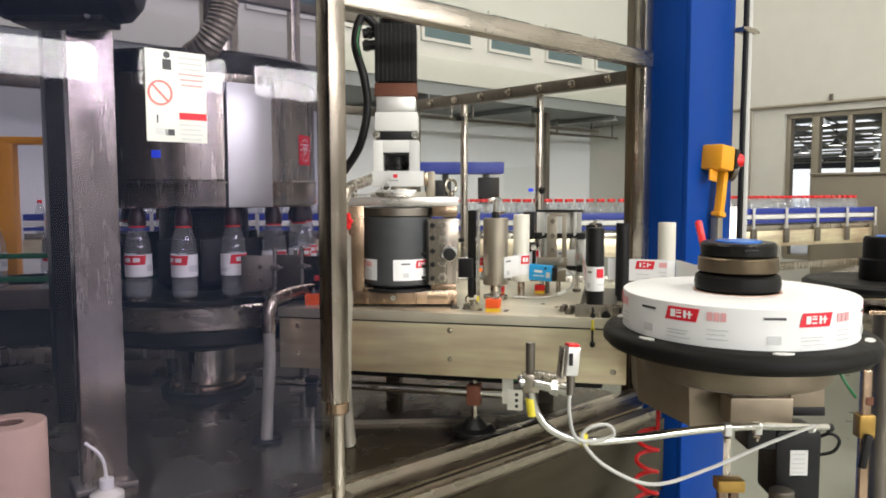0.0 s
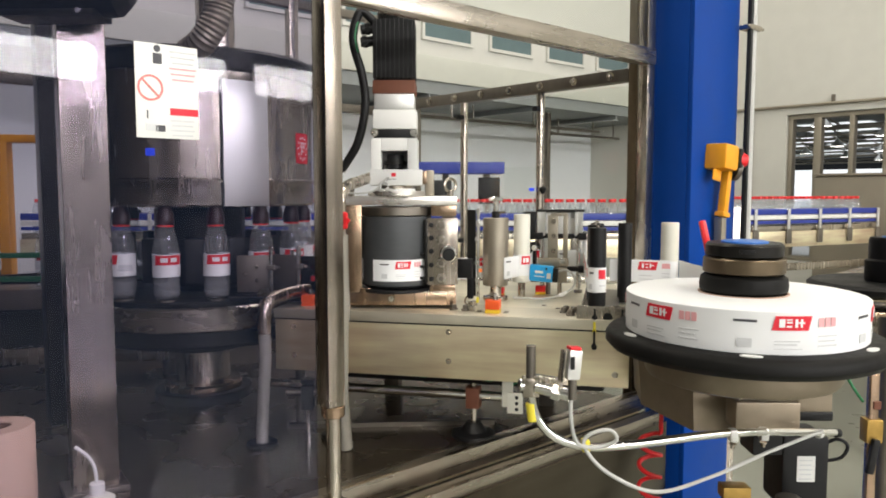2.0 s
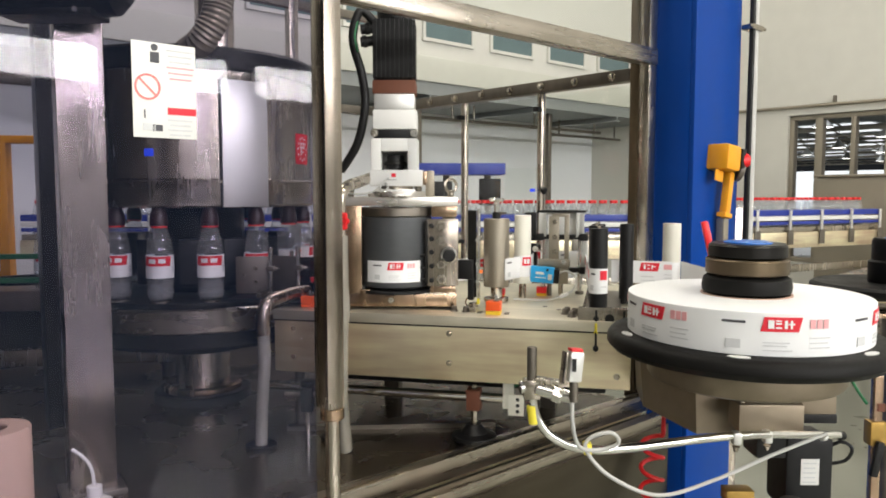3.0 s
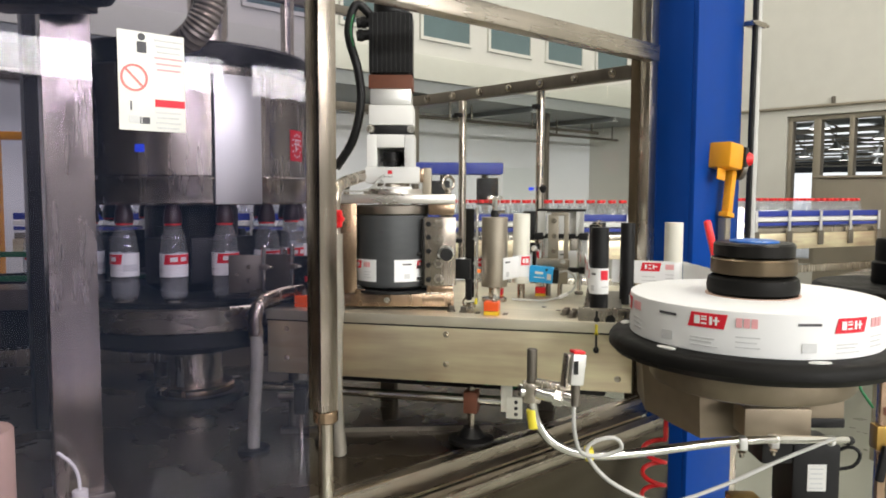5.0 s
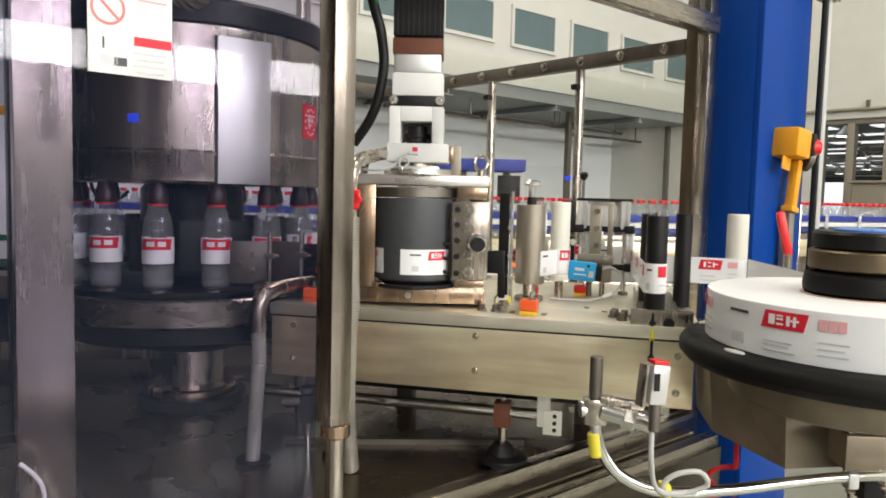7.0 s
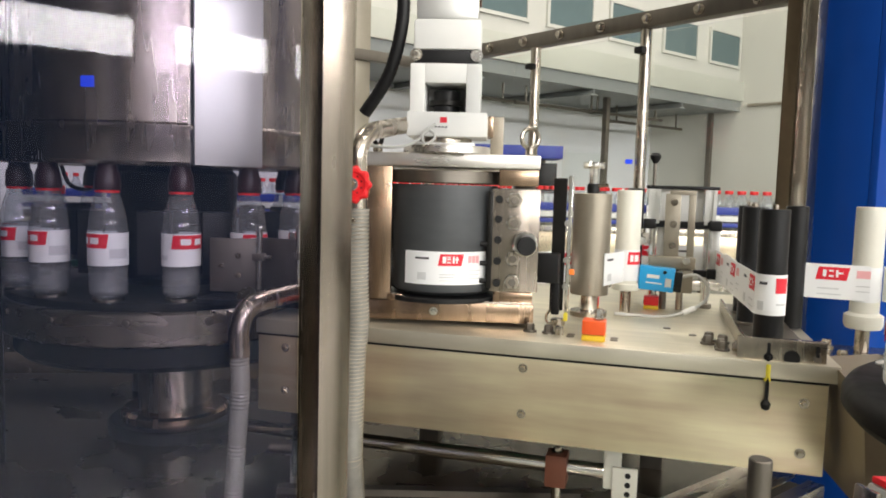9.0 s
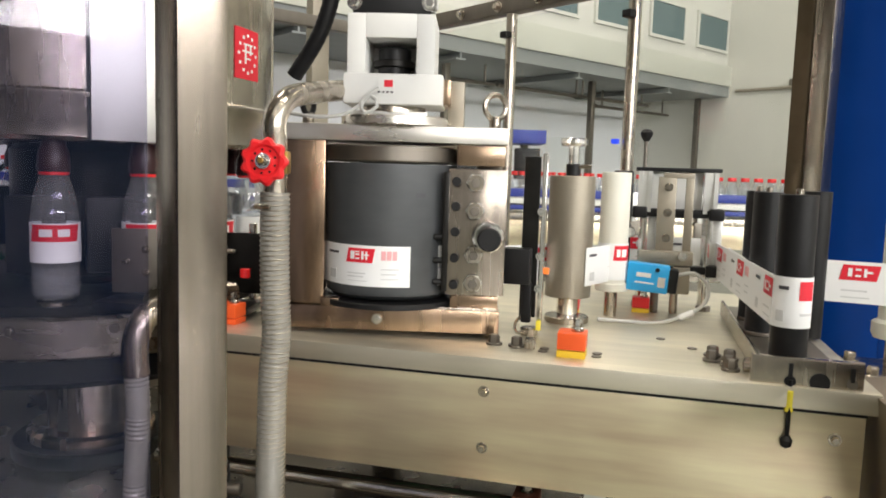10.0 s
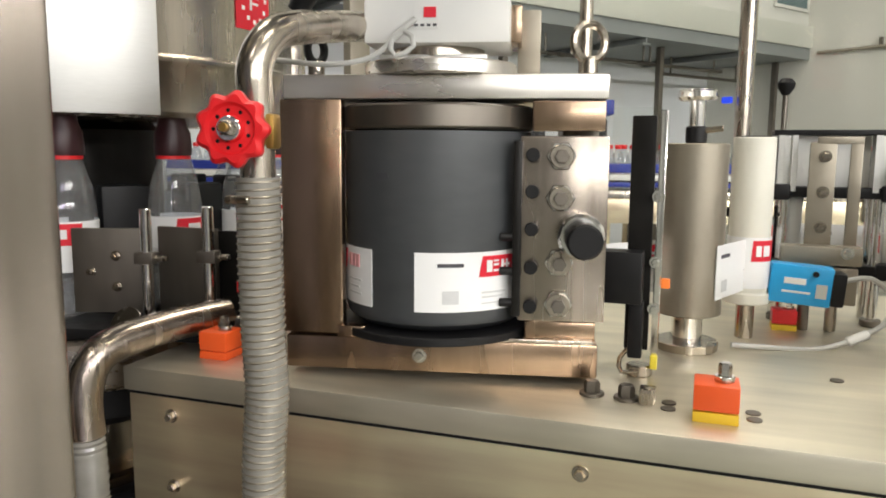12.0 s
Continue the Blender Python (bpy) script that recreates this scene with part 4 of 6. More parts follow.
def label_drum_unit():
    """The vacuum drum in its frame, with the drive tower on top."""
    t = thing("label_drum_unit", pose(-0.0995, 1.645, TOP + 0.003, 0, 0, 1.0), "vacuum label drum in a steel frame under a drive motor", "labelling unit")
    part("base_channel", box((0.262, 0.19, 0.028), (0.008, 0.038, 0.018), 0.002), STEEL_WARM, t, "heat-tinted steel base channel")
    part("base_lip", box((0.190, 0.010, 0.003), (0.040, -0.052, 0.0335), 0.001), STEEL, t)
    part("base_clip", box((0.024, 0.014, 0.010), (-0.066, -0.052, 0.037), 0.002), STEEL_WARM, t)
    part("base_screw", bolt((-0.008, -0.057, 0.018), 0.0042, 0.004, (0, -1, 0)), CHROME, t)
    part("left_upright", box((0.052, 0.014, 0.196), (-0.0995, -0.048, 0.132), 0.002), STEEL_WARM, t, "brown heat-tinted upright")
    part("left_side_plate", box((0.012, 0.16, 0.196), (-0.1185, 0.04, 0.132), 0.002), STEEL_WARM, t)
    part("top_plate", box((0.266, 0.19, 0.020), (0.009, 0.043, 0.240), 0.003), PLATE, t, "thick bright steel top plate")
    part("bolt_plate", box((0.070, 0.010, 0.150), (0.108, -0.053, 0.126), 0.002), POST_STEEL, t)
    part("hinge_strip", box((0.007, 0.014, 0.142), (0.0715, -0.055, 0.126), 0.001), DARK_ANOD, t, "dark drilled hinge strip")
    part("upper_block", box((0.058, 0.02, 0.024), (0.111, -0.040, 0.217), 0.002), STEEL_WARM, t)
    part("lower_block", box((0.058, 0.02, 0.016), (0.108, -0.040, 0.041), 0.002), STEEL_WARM, t)
    part("right_upright", box((0.030, 0.10, 0.194), (0.122, 0.026, 0.131), 0.002), STEEL_DARK, t)
    for z in (0.185, 0.152, 0.100, 0.066):
        w = part("plate_bolt", rod(0.0118, 0.003, along((0.1055, -0.058, z), (0.1055, -0.1, z)), 6, bevel=0.0006), CHROME, t, "bright hexagon nut with a dark stud")
        part("nut_washer", rod(0.0095, 0.005, along((0.1055, -0.061, z), (0.1055, -0.1, z)), 24), STEEL, w)
        part("stud", rod(0.0058, 0.011, along((0.1055, -0.061, z), (0.1055, -0.1, z)), 6, bevel=0.0005), STEEL_DARK, w)
    for z in (0.186, 0.157, 0.127, 0.096, 0.064):
        part("cap_screw", rod(0.0055, 0.008, along((0.083, -0.058, z), (0.083, -0.1, z)), 16), BLACK, t, "black cap screw")
    for z in (0.120, 0.092, 0.066):
        part("stop_pin", bar((0.058, -0.058, z), (0.070, -0.058, z), 0.0035, 10), BLACK, t)
    k = part("adjuster", rod(0.0185, 0.022, along((0.1215, -0.058, 0.123), (0.1215, -0.1, 0.123)), 14), CHROME, t, "chrome adjuster with a dark end")
    part("adjuster_end", rod(0.0135, 0.030, along((0.1215, -0.079, 0.123), (0.1225, -0.11, 0.1225)), 24), BLACK, k)
    for x, y in ((0.126, -0.040), (-0.098, -0.040)):
        part("lifting_eye", lathe([((0.0145 if x > 0 else 0.0105) + 0.0035 * math.cos(a * math.pi / 4), 0.0035 * math.sin(a * math.pi / 4)) for a in range(9)], 24, pose(x, y, 0.275 if x > 0 else 0.271, 90, 0, 30 if x > 0 else 65)), STEEL if x > 0 else BLACK, t, "steel lifting eye" if x > 0 else "black lifting loop")
        part("eye_foot", rod(0.007, 0.012, pose(x, y, 0.250), 16), STEEL, t)
    # the turning drum; its poses are in the unit's space
    d = part("drum", lathe([(0, 0.043), (0.070, 0.043), (0.079, 0.049), (0.0815, 0.056), (0.0815, 0.2045), (0, 0.2045)], 72), DRUM_GREY, t, "dark grey vacuum drum")
    part("drum_rim", lathe([(0, 0.206), (0.0815, 0.206), (0.0835, 0.208), (0.0835, 0.224), (0.080, 0.226), (0, 0.226)], 72), STEEL_DARK, d, "dull steel upper rim")
    # Black disc stands in for the shadow below the drum.
    part("drum_foot", rod(0.088, 0.007, pose(0, 0, 0.0335), 40), BLACK, t)
    for j in range(3):
        round_label(d, 0.0822, 120 * j, 120 * j + 92, 0.0605, 0.1085)
        part("drum_mark", patch(0.0818, 120 * j + 96, 120 * j + 104, 0.166, 0.171), BLACK_INK, d)
    # drive tower
    part("flange_ring", rod(0.066, 0.012, pose(0.002, 0, 0.250), 40), PLATE, t)
    part("flange_neck", rod(0.040, 0.014, pose(0.0, 0, 0.262), 32), STEEL, t)
    part("flange_block", box((0.09, 0.06, 0.010), (0.0, -0.01, 0.262), 0.002), ALU, t)
    b = part("sensor_box", box((0.118, 0.09, 0.036), (0.004, -0.006, 0.292), 0.003), WHITE, t, "white metal junction box")
    part("box_sticker", box((0.020, 0.001, 0.018), (-0.004, -0.0515, 0.294)), WHITE, b)
    part("sticker_mark", box((0.010, 0.001, 0.008), (-0.001, -0.0522, 0.298)), RED_INK, b)
    for x in (-0.008, -0.003, 0.002, 0.007):
        part("sticker_mark", box((0.003, 0.001, 0.002), (x - 0.004, -0.0522, 0.288)), BLACK_INK, b)
    part("box_side", box((0.012, 0.06, 0.03), (0.066, 0, 0.292), 0.002), STEEL_WARM, b)
    h = part("coupling_housing", box((0.060, 0.09, 0.028), (0, 0, 0.366), 0.001), WHITE, t, "white housing with an open window")
    part("rear_cheek", box((0.104, 0.018, 0.070), (0, 0.042, 0.345), 0.002), WHITE, h)
    for x in (-0.041, 0.041):
        part("side_cheek", box((0.022, 0.0896, 0.070), (x, 0, 0.345), 0.002), WHITE, h)
    part("coupling", rod(0.020, 0.034, pose(0, 0, 0.312), 24), BLACK, h)
    part("coupling_ring", rod(0.026, 0.008, pose(0, 0, 0.322), 24), DARK_ANOD, h)
    for x in (-0.044, 0.044):
        part("housing_screw", rod(0.0035, 0.004, pose(x, -0.040, 0.310), 10), BLACK, h)
    part("gearbox_band", box((0.094, 0.084, 0.020), (0, 0, 0.390), 0.003), BLACK, t)
    part("gearbox", box((0.098, 0.086, 0.044), (0.001, 0, 0.422), 0.004), WHITE, t, "white gearbox")
    for x in (-0.044, 0.044):
        part("gearbox_bolt", bolt((x, -0.043, 0.392), 0.006, 0.006, (0, -1, 0)), CHROME, t)
    part("adapter", box((0.090, 0.080, 0.036), (0, 0, 0.462), 0.004), ALU, t)
    part("adapter_band", box((0.096, 0.086, 0.030), (0, 0, 0.494), 0.003), RUST, t, "red-brown adapter band")
    part("motor_body", box((0.082, 0.074, 0.135), (0, 0, 0.577), 0.004), BLACK, t, "black finned motor")
    for j in range(9):
        part("cooling_fin", box((0.004, 0.094, 0.128), (-0.040 + 0.010 * j, 0, 0.577)), BLACK, t)
        part("cooling_fin", box((0.094, 0.004, 0.126), (0, -0.040 + 0.010 * j, 0.577)), BLACK, t)
    part("motor_cap", lathe([(0.040, 0.645), (0.040, 0.675), (0.028, 0.69), (0, 0.69)], 28), BLACK, t)
    for z, dx in ((0.628, 0.0), (0.600, 0.006)):
        k = part("connector", rod(0.0115, 0.030, along((-0.047, -0.012, z), (-0.09, -0.018, z - 0.006)), 12), BLACK, t, "black motor connector")
        part("connector_nut", rod(0.0140, 0.010, along((-0.056 - dx, -0.0135, z - 0.001), (-0.09, -0.018, z - 0.006)), 8), BLACK, k)
    part("side_bracket", box((0.02, 0.06, 0.06), (0.078, 0.04, 0.28), 0.002), STEEL_GREY, t)
    c = part("power_cable", sweep([(-0.045, -0.02, 0.64), (-0.075, -0.03, 0.66), (-0.092, -0.03, 0.60), (-0.072, -0.03, 0.52), (-0.066, -0.03, 0.45), (-0.085, -0.02, 0.37), (-0.125, 0.0, 0.31)], 0.0095, 14, ribs=0.0007, step=0.004), BLACK, t, "thick black corrugated cable")
    part("earth_wire", sweep([(-0.08, -0.035, 0.64), (-0.085, -0.05, 0.60), (-0.08, -0.04, 0.57)], 0.0022, 8), GREEN_WIRE, t)
    part("sensor_cable", sweep([(-0.012, -0.056, 0.292), (-0.03, -0.064, 0.275), (-0.026, -0.068, 0.262), (-0.012, -0.066, 0.270), (-0.020, -0.062, 0.282), (-0.045, -0.066, 0.262), (-0.08, -0.068, 0.256), (-0.13, -0.05, 0.262)], 0.0022, 8), GREY_CABLE, t, "thin grey sensor cable")
    return d


DRUM = label_drum_unit()


def helix(points, r, wire, pitch):
    """A wire wound round a bent line through points."""
    pts = [Vector(p) for p in points]
    out, turn = [], 0.0
    for a, b in zip(pts, pts[1:]):
        d = (b - a)
        n = max(2, int(d.length / pitch * 9))
        x = Vector((0, 1, 0)).cross(d.normalized()).normalized()
        y = d.normalized().cross(x)
        for k in range(n):
            turn += 2 * math.pi * d.length / pitch / n
            out.append(a + d * k / n + r * (math.cos(turn) * x + math.sin(turn) * y))
    return sweep(out, wire, 5, step=1.0)


def air_pipe():
    """Pipe with a red valve, and the braided hose below it."""
    p = thing("air_pipe", pose(-0.202, 1.482, 0.011), "bent steel pipe with a red handwheel valve", "pipe")
    part("pipe", sweep([(0.046, 0.140, 1.434), (0.028, 0.075, 1.424), (0.009, 0.020, 1.412), (0.0, 0.0, 1.388), (0, 0, 1.36), (0, 0, 1.31)], 0.0122, 20), STEEL, p)
    part("valve_body", lathe([(0.010, 0), (0.014, 0.004), (0.014, 0.016), (0.010, 0.02)], 8, along((0, -0.008, 1.343), (0, -0.05, 1.343))), BRASS, p)
    part("valve_nut", box((0.014, 0.016, 0.024), (0.008, 0, 1.343), 0.003), BRASS, p)
    wheel = bmesh.new()
    m = along((0.002, -0.040, 1.343), (0.002, -0.07, 1.345))
    ring = []
    for k in range(72):
        a = 2 * math.pi * k / 72
        r = 0.0226 + 0.0019 * math.cos(9 * a)
        ring.append([wheel.verts.new(m @ Vector((q * math.cos(a), q * math.sin(a), z))) for q, z in ((r - 0.001, 0.0), (r, 0.002), (r, 0.0065), (r - 0.003, 0.0095), (0.0165, 0.0095), (0.0145, 0.007), (0.0085, 0.0065), (0.0075, 0.010), (0.006, 0.010), (0.006, 0.001))])
    for k in range(72):
        a, b = ring[k], ring[(k + 1) % 72]
        for j in range(10):
            wheel.faces.new((a[j], b[j], b[(j + 1) % 10], a[(j + 1) % 10]))
    h = part("handwheel", wheel, RED, p, "red scalloped plastic handwheel")
    for k in range(9):
        a = 2 * math.pi * (k + 0.5) / 9
        part("wheel_hole", rod(0.0013, 0.0006, m @ pose(0.0118 * math.cos(a), 0.0118 * math.sin(a), 0.0064), 10), DARK_ANOD, h)
    part("wheel_washer", rod(0.0078, 0.003, m @ pose(0, 0, 0.0095), 24), CHROME, h)
    part("wheel_nut", bolt(m @ Vector((0, 0, 0.0122)), 0.0052, 0.005, m.to_3x3() @ Vector((0, 0, 1)), washer=False), STEEL, h)
    part("wheel_stud", rod(0.0028, 0.003, m @ pose(0, 0, 0.0170), 12), BRASS, h)
    part("hose_clamp", rod(0.0150, 0.010, pose(0, 0, 1.292), 24), STEEL, p)
    part("clamp_screw", bar((0.0, -0.016, 1.297), (-0.018, -0.012, 1.297), 0.003, 10), STEEL, p)
    line = [(0, 0, 1.312), (0.0, 0, 1.25), (0.001, 0, 1.20), (0.003, 0.0, 1.16), (-0.001, 0, 1.11), (-0.002, 0, 1.05), (-0.003, 0, 0.97), (-0.002, 0.02, 0.90), (0.0, 0.04, 0.84)]
    h = part("hose", sweep(line, 0.0154, 22, step=0.01), PVC, p, "clear hose with a wound steel wire")
    part("wire_helix", helix(line, 0.0153, 0.0009, 0.0052), STEEL_GREY, h)


air_pipe()


def clamp_blocks():
    for x, y, s in ((0.091, 0.042, 0.87), (-0.342, 0.052, 0.80), (0.165, 0.36, 0.7), (0.066, 0.30, 0.7)):
        b = thing("clamp_block", TABLE @ pose(x, y, TOP), "orange plastic clamp block with a steel bolt", "clamp block", "clamp blocks on the table")
        part("base", box((0.036 * s, 0.034 * s, 0.009 * s), (0, 0, 0.0045 * s), 0.001), YELLOW if x > 0 else ORANGE, b)
        part("block", box((0.036 * s, 0.034 * s, 0.022 * s), (0, 0, 0.021 * s), 0.0015), ORANGE if y < 0.3 else RED, b)
        part("washer", rod(0.008 * s, 0.004 * s, pose(0.006 * s, 0, 0.032 * s), 16), STEEL, b)
        part("stud", bolt((0.006 * s, 0, 0.034 * s), 0.0055 * s, 0.013 * s), CHROME, b)


clamp_blocks()


def rollers():
    # the steel pressing roller
    r = thing("steel_roller", TABLE @ pose(0.066, 0.238, TOP), "satin grey steel web roller on a flanged shaft", "roller")
    part("foot_flange", rod(0.030, 0.009, seg=36), STEEL, r)
    part("shaft", rod(0.0145, 0.045, pose(0, 0, 0.006), 28), CHROME, r)
    part("sleeve", rod(0.0308, 0.164, pose(0, 0, 0.036), 56, bevel=0.001), STEEL_GREY, r)
    part("upper_hub", rod(0.010, 0.016, pose(0, 0, 0.200), 24), BLACK, r)
    part("tilt_screw", bar((0.008, -0.004, 0.212), (0.024, -0.006, 0.214), 0.003, 10), STEEL, r)
    part("knob_stem", rod(0.0075, 0.028, pose(0, 0, 0.214), 24), CHROME, r)
    part("knob", lathe([(0, 0.240), (0.016, 0.240), (0.0185, 0.243), (0.0185, 0.248), (0.016, 0.2505), (0, 0.2505)], 32), CHROME, r)
    # the ivory nylon roller
    n = thing("nylon_roller", TABLE @ pose(0.122, 0.304, TOP), "ivory nylon web roller on a steel post", "roller")
    part("post", rod(0.009, 0.05, seg=20), STEEL, n)
    part("lower_flange", rod(0.0235, 0.012, pose(0, 0, 0.038), 40), NYLON, n)
    part("sleeve", rod(0.0205, 0.160, pose(0, 0, 0.047), 40, bevel=0.001), NYLON, n)
    part("web_wrap", patch(0.0214, -100, 95, 0.055, 0.107), PAPER, n, "label web wrapped on the roller")
    part("red_mark", patch(0.022, 4, 74, 0.083, 0.104, 4), RED_INK, n)
    part("pale_stroke", patch(0.0225, 16, 30, 0.088, 0.099), PAPER, n)
    part("pale_stroke", patch(0.0225, 36, 58, 0.088, 0.099), PAPER, n)
    part("grey_line", patch(0.022, -80, -45, 0.07, 0.078), GREY_INK, n)
    # the nylon roller by the reel
    q = thing("nylon_roller", TABLE @ pose(0.473, 0.246, 1.124), "white nylon guide roller with a flanged foot", "roller")
    part("post", rod(0.010, 0.06, seg=20), STEEL, q)
    part("lower_flange", lathe([(0, 0.036), (0.024, 0.036), (0.027, 0.042), (0.027, 0.056), (0.02, 0.06), (0, 0.06)], 36), NYLON, q)
    part("sleeve", rod(0.0203, 0.166, pose(0, 0, 0.052), 40, bevel=0.001), NYLON, q)
    part("web_wrap", patch(0.0212, -100, 60, 0.077, 0.129), PAPER, q, "label web wrapped on the roller")
    # arm that carries it
    a = thing("roller_stand", TABLE @ pose(0.378, 0.20, 1.118), "flat stainless arm bolted to the table end", "machine arm")
    part("plate", box((0.16, 0.14, 0.012), (0.08, 0.02, 0), 0.002), STEEL, a)
    for x, y in ((0.03, -0.03), (0.05, 0.06), (0.12, -0.03), (0.14, -0.012), (0.055, -0.02)):
        part("arm_bolt", bolt((x, y, 0.006), 0.007, 0.012), STEEL, a)
    # black tension rollers on their tray
    tr = thing("roller_tray", TABLE @ pose(0.321, 0.018, TOP), "stainless tray with tension rollers and slotted end", "roller tray")
    part("tray", box((0.078, 0.37, 0.014), (0, 0.176, 0.008), 0.002), STEEL_DARK, tr)
    part("side_wall", box((0.004, 0.36, 0.022), (-0.039, 0.178, 0.012), 0.001), STEEL, tr)
    e = part("end_plate", box((0.104, 0.008, 0.044), (0.003, -0.012, 0.006), 0.003), STEEL, tr)
    part("slot", box((0.004, 0.001, 0.016), (-0.012, -0.0166, 0.014)), BLACK, e)
    part("hole", rod(0.0055, 0.001, pose(-0.012, -0.0160, 0.004, 90), 16), BLACK, e)
    part("hole", rod(0.0095, 0.001, pose(0.015, -0.0160, 0.005, 90), 24), BLACK, e)
    part("slot", box((0.004, 0.001, 0.014), (0.044, -0.0166, 0.015)), BLACK, e)
    part("hole", rod(0.005, 0.001, pose(0.044, -0.0160, 0.006, 90), 16), STEEL_DARK, e)
    for x, y in ((-0.052, 0.012), (-0.05, 0.03), (-0.047, 0.046)):
        part("tray_screw", bar((x, y, 0.006), (x + 0.02, y, 0.006), 0.004, 10), STEEL, tr)
    part("yellow_tag", rod(0.0042, 0.022, pose(-0.012, -0.020, -0.026), 12), YELLOW_TAG, tr, "yellow cable tag")
    part("hanging_cable", sweep([(-0.012, -0.019, 0.006), (-0.012, -0.022, -0.02), (-0.012, -0.022, -0.045), (-0.012, -0.020, -0.056)], 0.0022, 8), BLACK, tr)
    part("cable_end", lathe([(0, -0.067), (0.005, -0.064), (0.006, -0.058), (0.003, -0.053), (0, -0.052)], 16, pose(-0.012, -0.020, 0.003)), BLACK, tr)
    for x, y, r_ in ((-0.007, 0.041, 0.0185), (-0.015, 0.175, 0.017), (-0.012, 0.27, 0.016)):
        b = thing("tension_roller", TABLE @ pose(0.319 + x, y, TOP + 0.016), "black tension roller standing in a tray", "roller", "black tension rollers")
        part("sleeve", rod(r_, 0.168, pose(0, 0, 0.004), 40, bevel=0.0008), BLACK, b)
        part("lower_ring", rod(r_ + 0.001, 0.004, seg=36), STEEL_DARK, b)
        part("pin", rod(0.004, 0.178, seg=12), STEEL, b)
    b = thing("tension_roller", TABLE @ pose(0.372, 0.242, TOP), "black tension roller standing on the table", "roller", "black tension rollers")
    part("sleeve", rod(0.0162, 0.186, pose(0, 0, 0.004), 40, bevel=0.0008), BLACK, b)


rollers()


def label_web():
    """The printed web on its way from the reel to the drum."""
    w = thing("label_web", TABLE, "white label web printed with red marks, run over rollers", "label web")
    z0, z1 = 1.203, 1.255
    near = (0.312, 0.041)
    runs = (((0.338, 0.245), (0.473, 0.225), (-0.1, -1), 0.0),
            ((0.268, 0.49), (0.293, 0.036), (-1, 0), 0.03),
            ((0.282, 0.345), (0.286, 0.20), (-1, 0), 0.0),
            ((0.268, 0.49), (0.134, 0.50), (0, -1), 0.02),
            ((0.134, 0.50), (0.140, 0.318), (-1, 0), 0.05),
            ((0.048, 0.262), (-0.045, 0.150), (0, -1), 0.09),
            ((0.118, 0.285), (0.090, 0.216), (0.6, -1), 0.02))
    for k, (a, b, n, first) in enumerate(runs):
        bm = bmesh.new()
        d = (Vector(b) - Vector(a)).normalized()
        q = Vector((-d.y, d.x)) * 0.0004
        vs = [Vector((*p, z)) + s * Vector((*q, 0)) for s in (-1, 1) for p, z in ((a, z0), (b, z0), (b, z1), (a, z1))]
        v = [bm.verts.new(p) for p in vs]
        for f in ((0, 1, 2, 3), (7, 6, 5, 4), (0, 4, 5, 1), (3, 2, 6, 7), (0, 3, 7, 4), (1, 5, 6, 2)):
            bm.faces.new([v[i] for i in f])
        s = part("strip", bm, PAPER, w, smooth=0)
        flat_print(s, a, b, z0, z1, n, first)
    wrap = part("strip", patch(0.0193, -95, 80, z0, z1), PAPER, w)
    wrap.matrix_basis = pose(near[0], near[1], 0)
    for nm, a0, a1, f0, f1, mt in (("dark_line", -50, -20, 0.75, 0.82, BLACK_INK), ("grey_line", -55, -30, 0.12, 0.34, GREY_INK), ("red_mark", 10, 60, 0.55, 0.92, RED_INK), ("grey_line", 15, 60, 0.25, 0.30, GREY_INK)):
        part(nm, patch(0.0199, a0, a1, z0 + (z1 - z0) * f0, z0 + (z1 - z0) * f1), mt, wrap)
    # web between the reel and the guide roller, behind the reel
    s = bmesh.new()
    a, b = Vector((0.494, 0.240, 0)), Vector((0.62, 0.06, 0))
    v = [s.verts.new(p + Vector((0, 0, z))) for p, z in ((a, z0), (b, z0 - 0.02), (b, z1 - 0.02), (a, z1))]
    s.faces.new(v)
    part("strip", s, PAPER, w, smooth=0)


label_web()


def web_sensor():
    s = thing("web_sensor", TABLE @ pose(0.030, 0.130, TOP), "black edge sensor on a slotted upright strip", "sensor")
    part("foot", rod(0.011, 0.010, seg=20), STEEL, s)
    part("strip", box((0.020, 0.006, 0.200), (-0.004, 0.004, 0.122), 0.001), DARK_ANOD, s)
    part("bright_edge", box((0.006, 0.010, 0.216), (0.012, 0.0, 0.118), 0.001), CHROME, s)
    part("sensor_body", box((0.034, 0.022, 0.044), (-0.016, -0.014, 0.088), 0.002), BLACK, s)
    part("sensor_foot", box((0.012, 0.012, 0.05), (-0.004, -0.006, 0.042), 0.002), BLACK, s)
    part("indicator", box((0.007, 0.006, 0.008), (0.019, -0.008, 0.083), 0.001), LED_ORANGE, s, "glowing orange indicator")
    for z in (0.06, 0.10, 0.155):
        part("strip_screw", bolt((0.010, -0.005, z), 0.0035, 0.004, (0, -1, 0)), CHROME, s)
    part("cable_tag", box((0.006, 0.005, 0.012), (0.012, -0.006, 0.014), 0.001), YELLOW_TAG, s)
    part("cable", sweep([(-0.004, -0.008, 0.03), (-0.016, -0.010, 0.016), (-0.014, -0.010, 0.004), (0.0, -0.01, 0.006)], 0.002, 8), STEEL, s)


web_sensor()


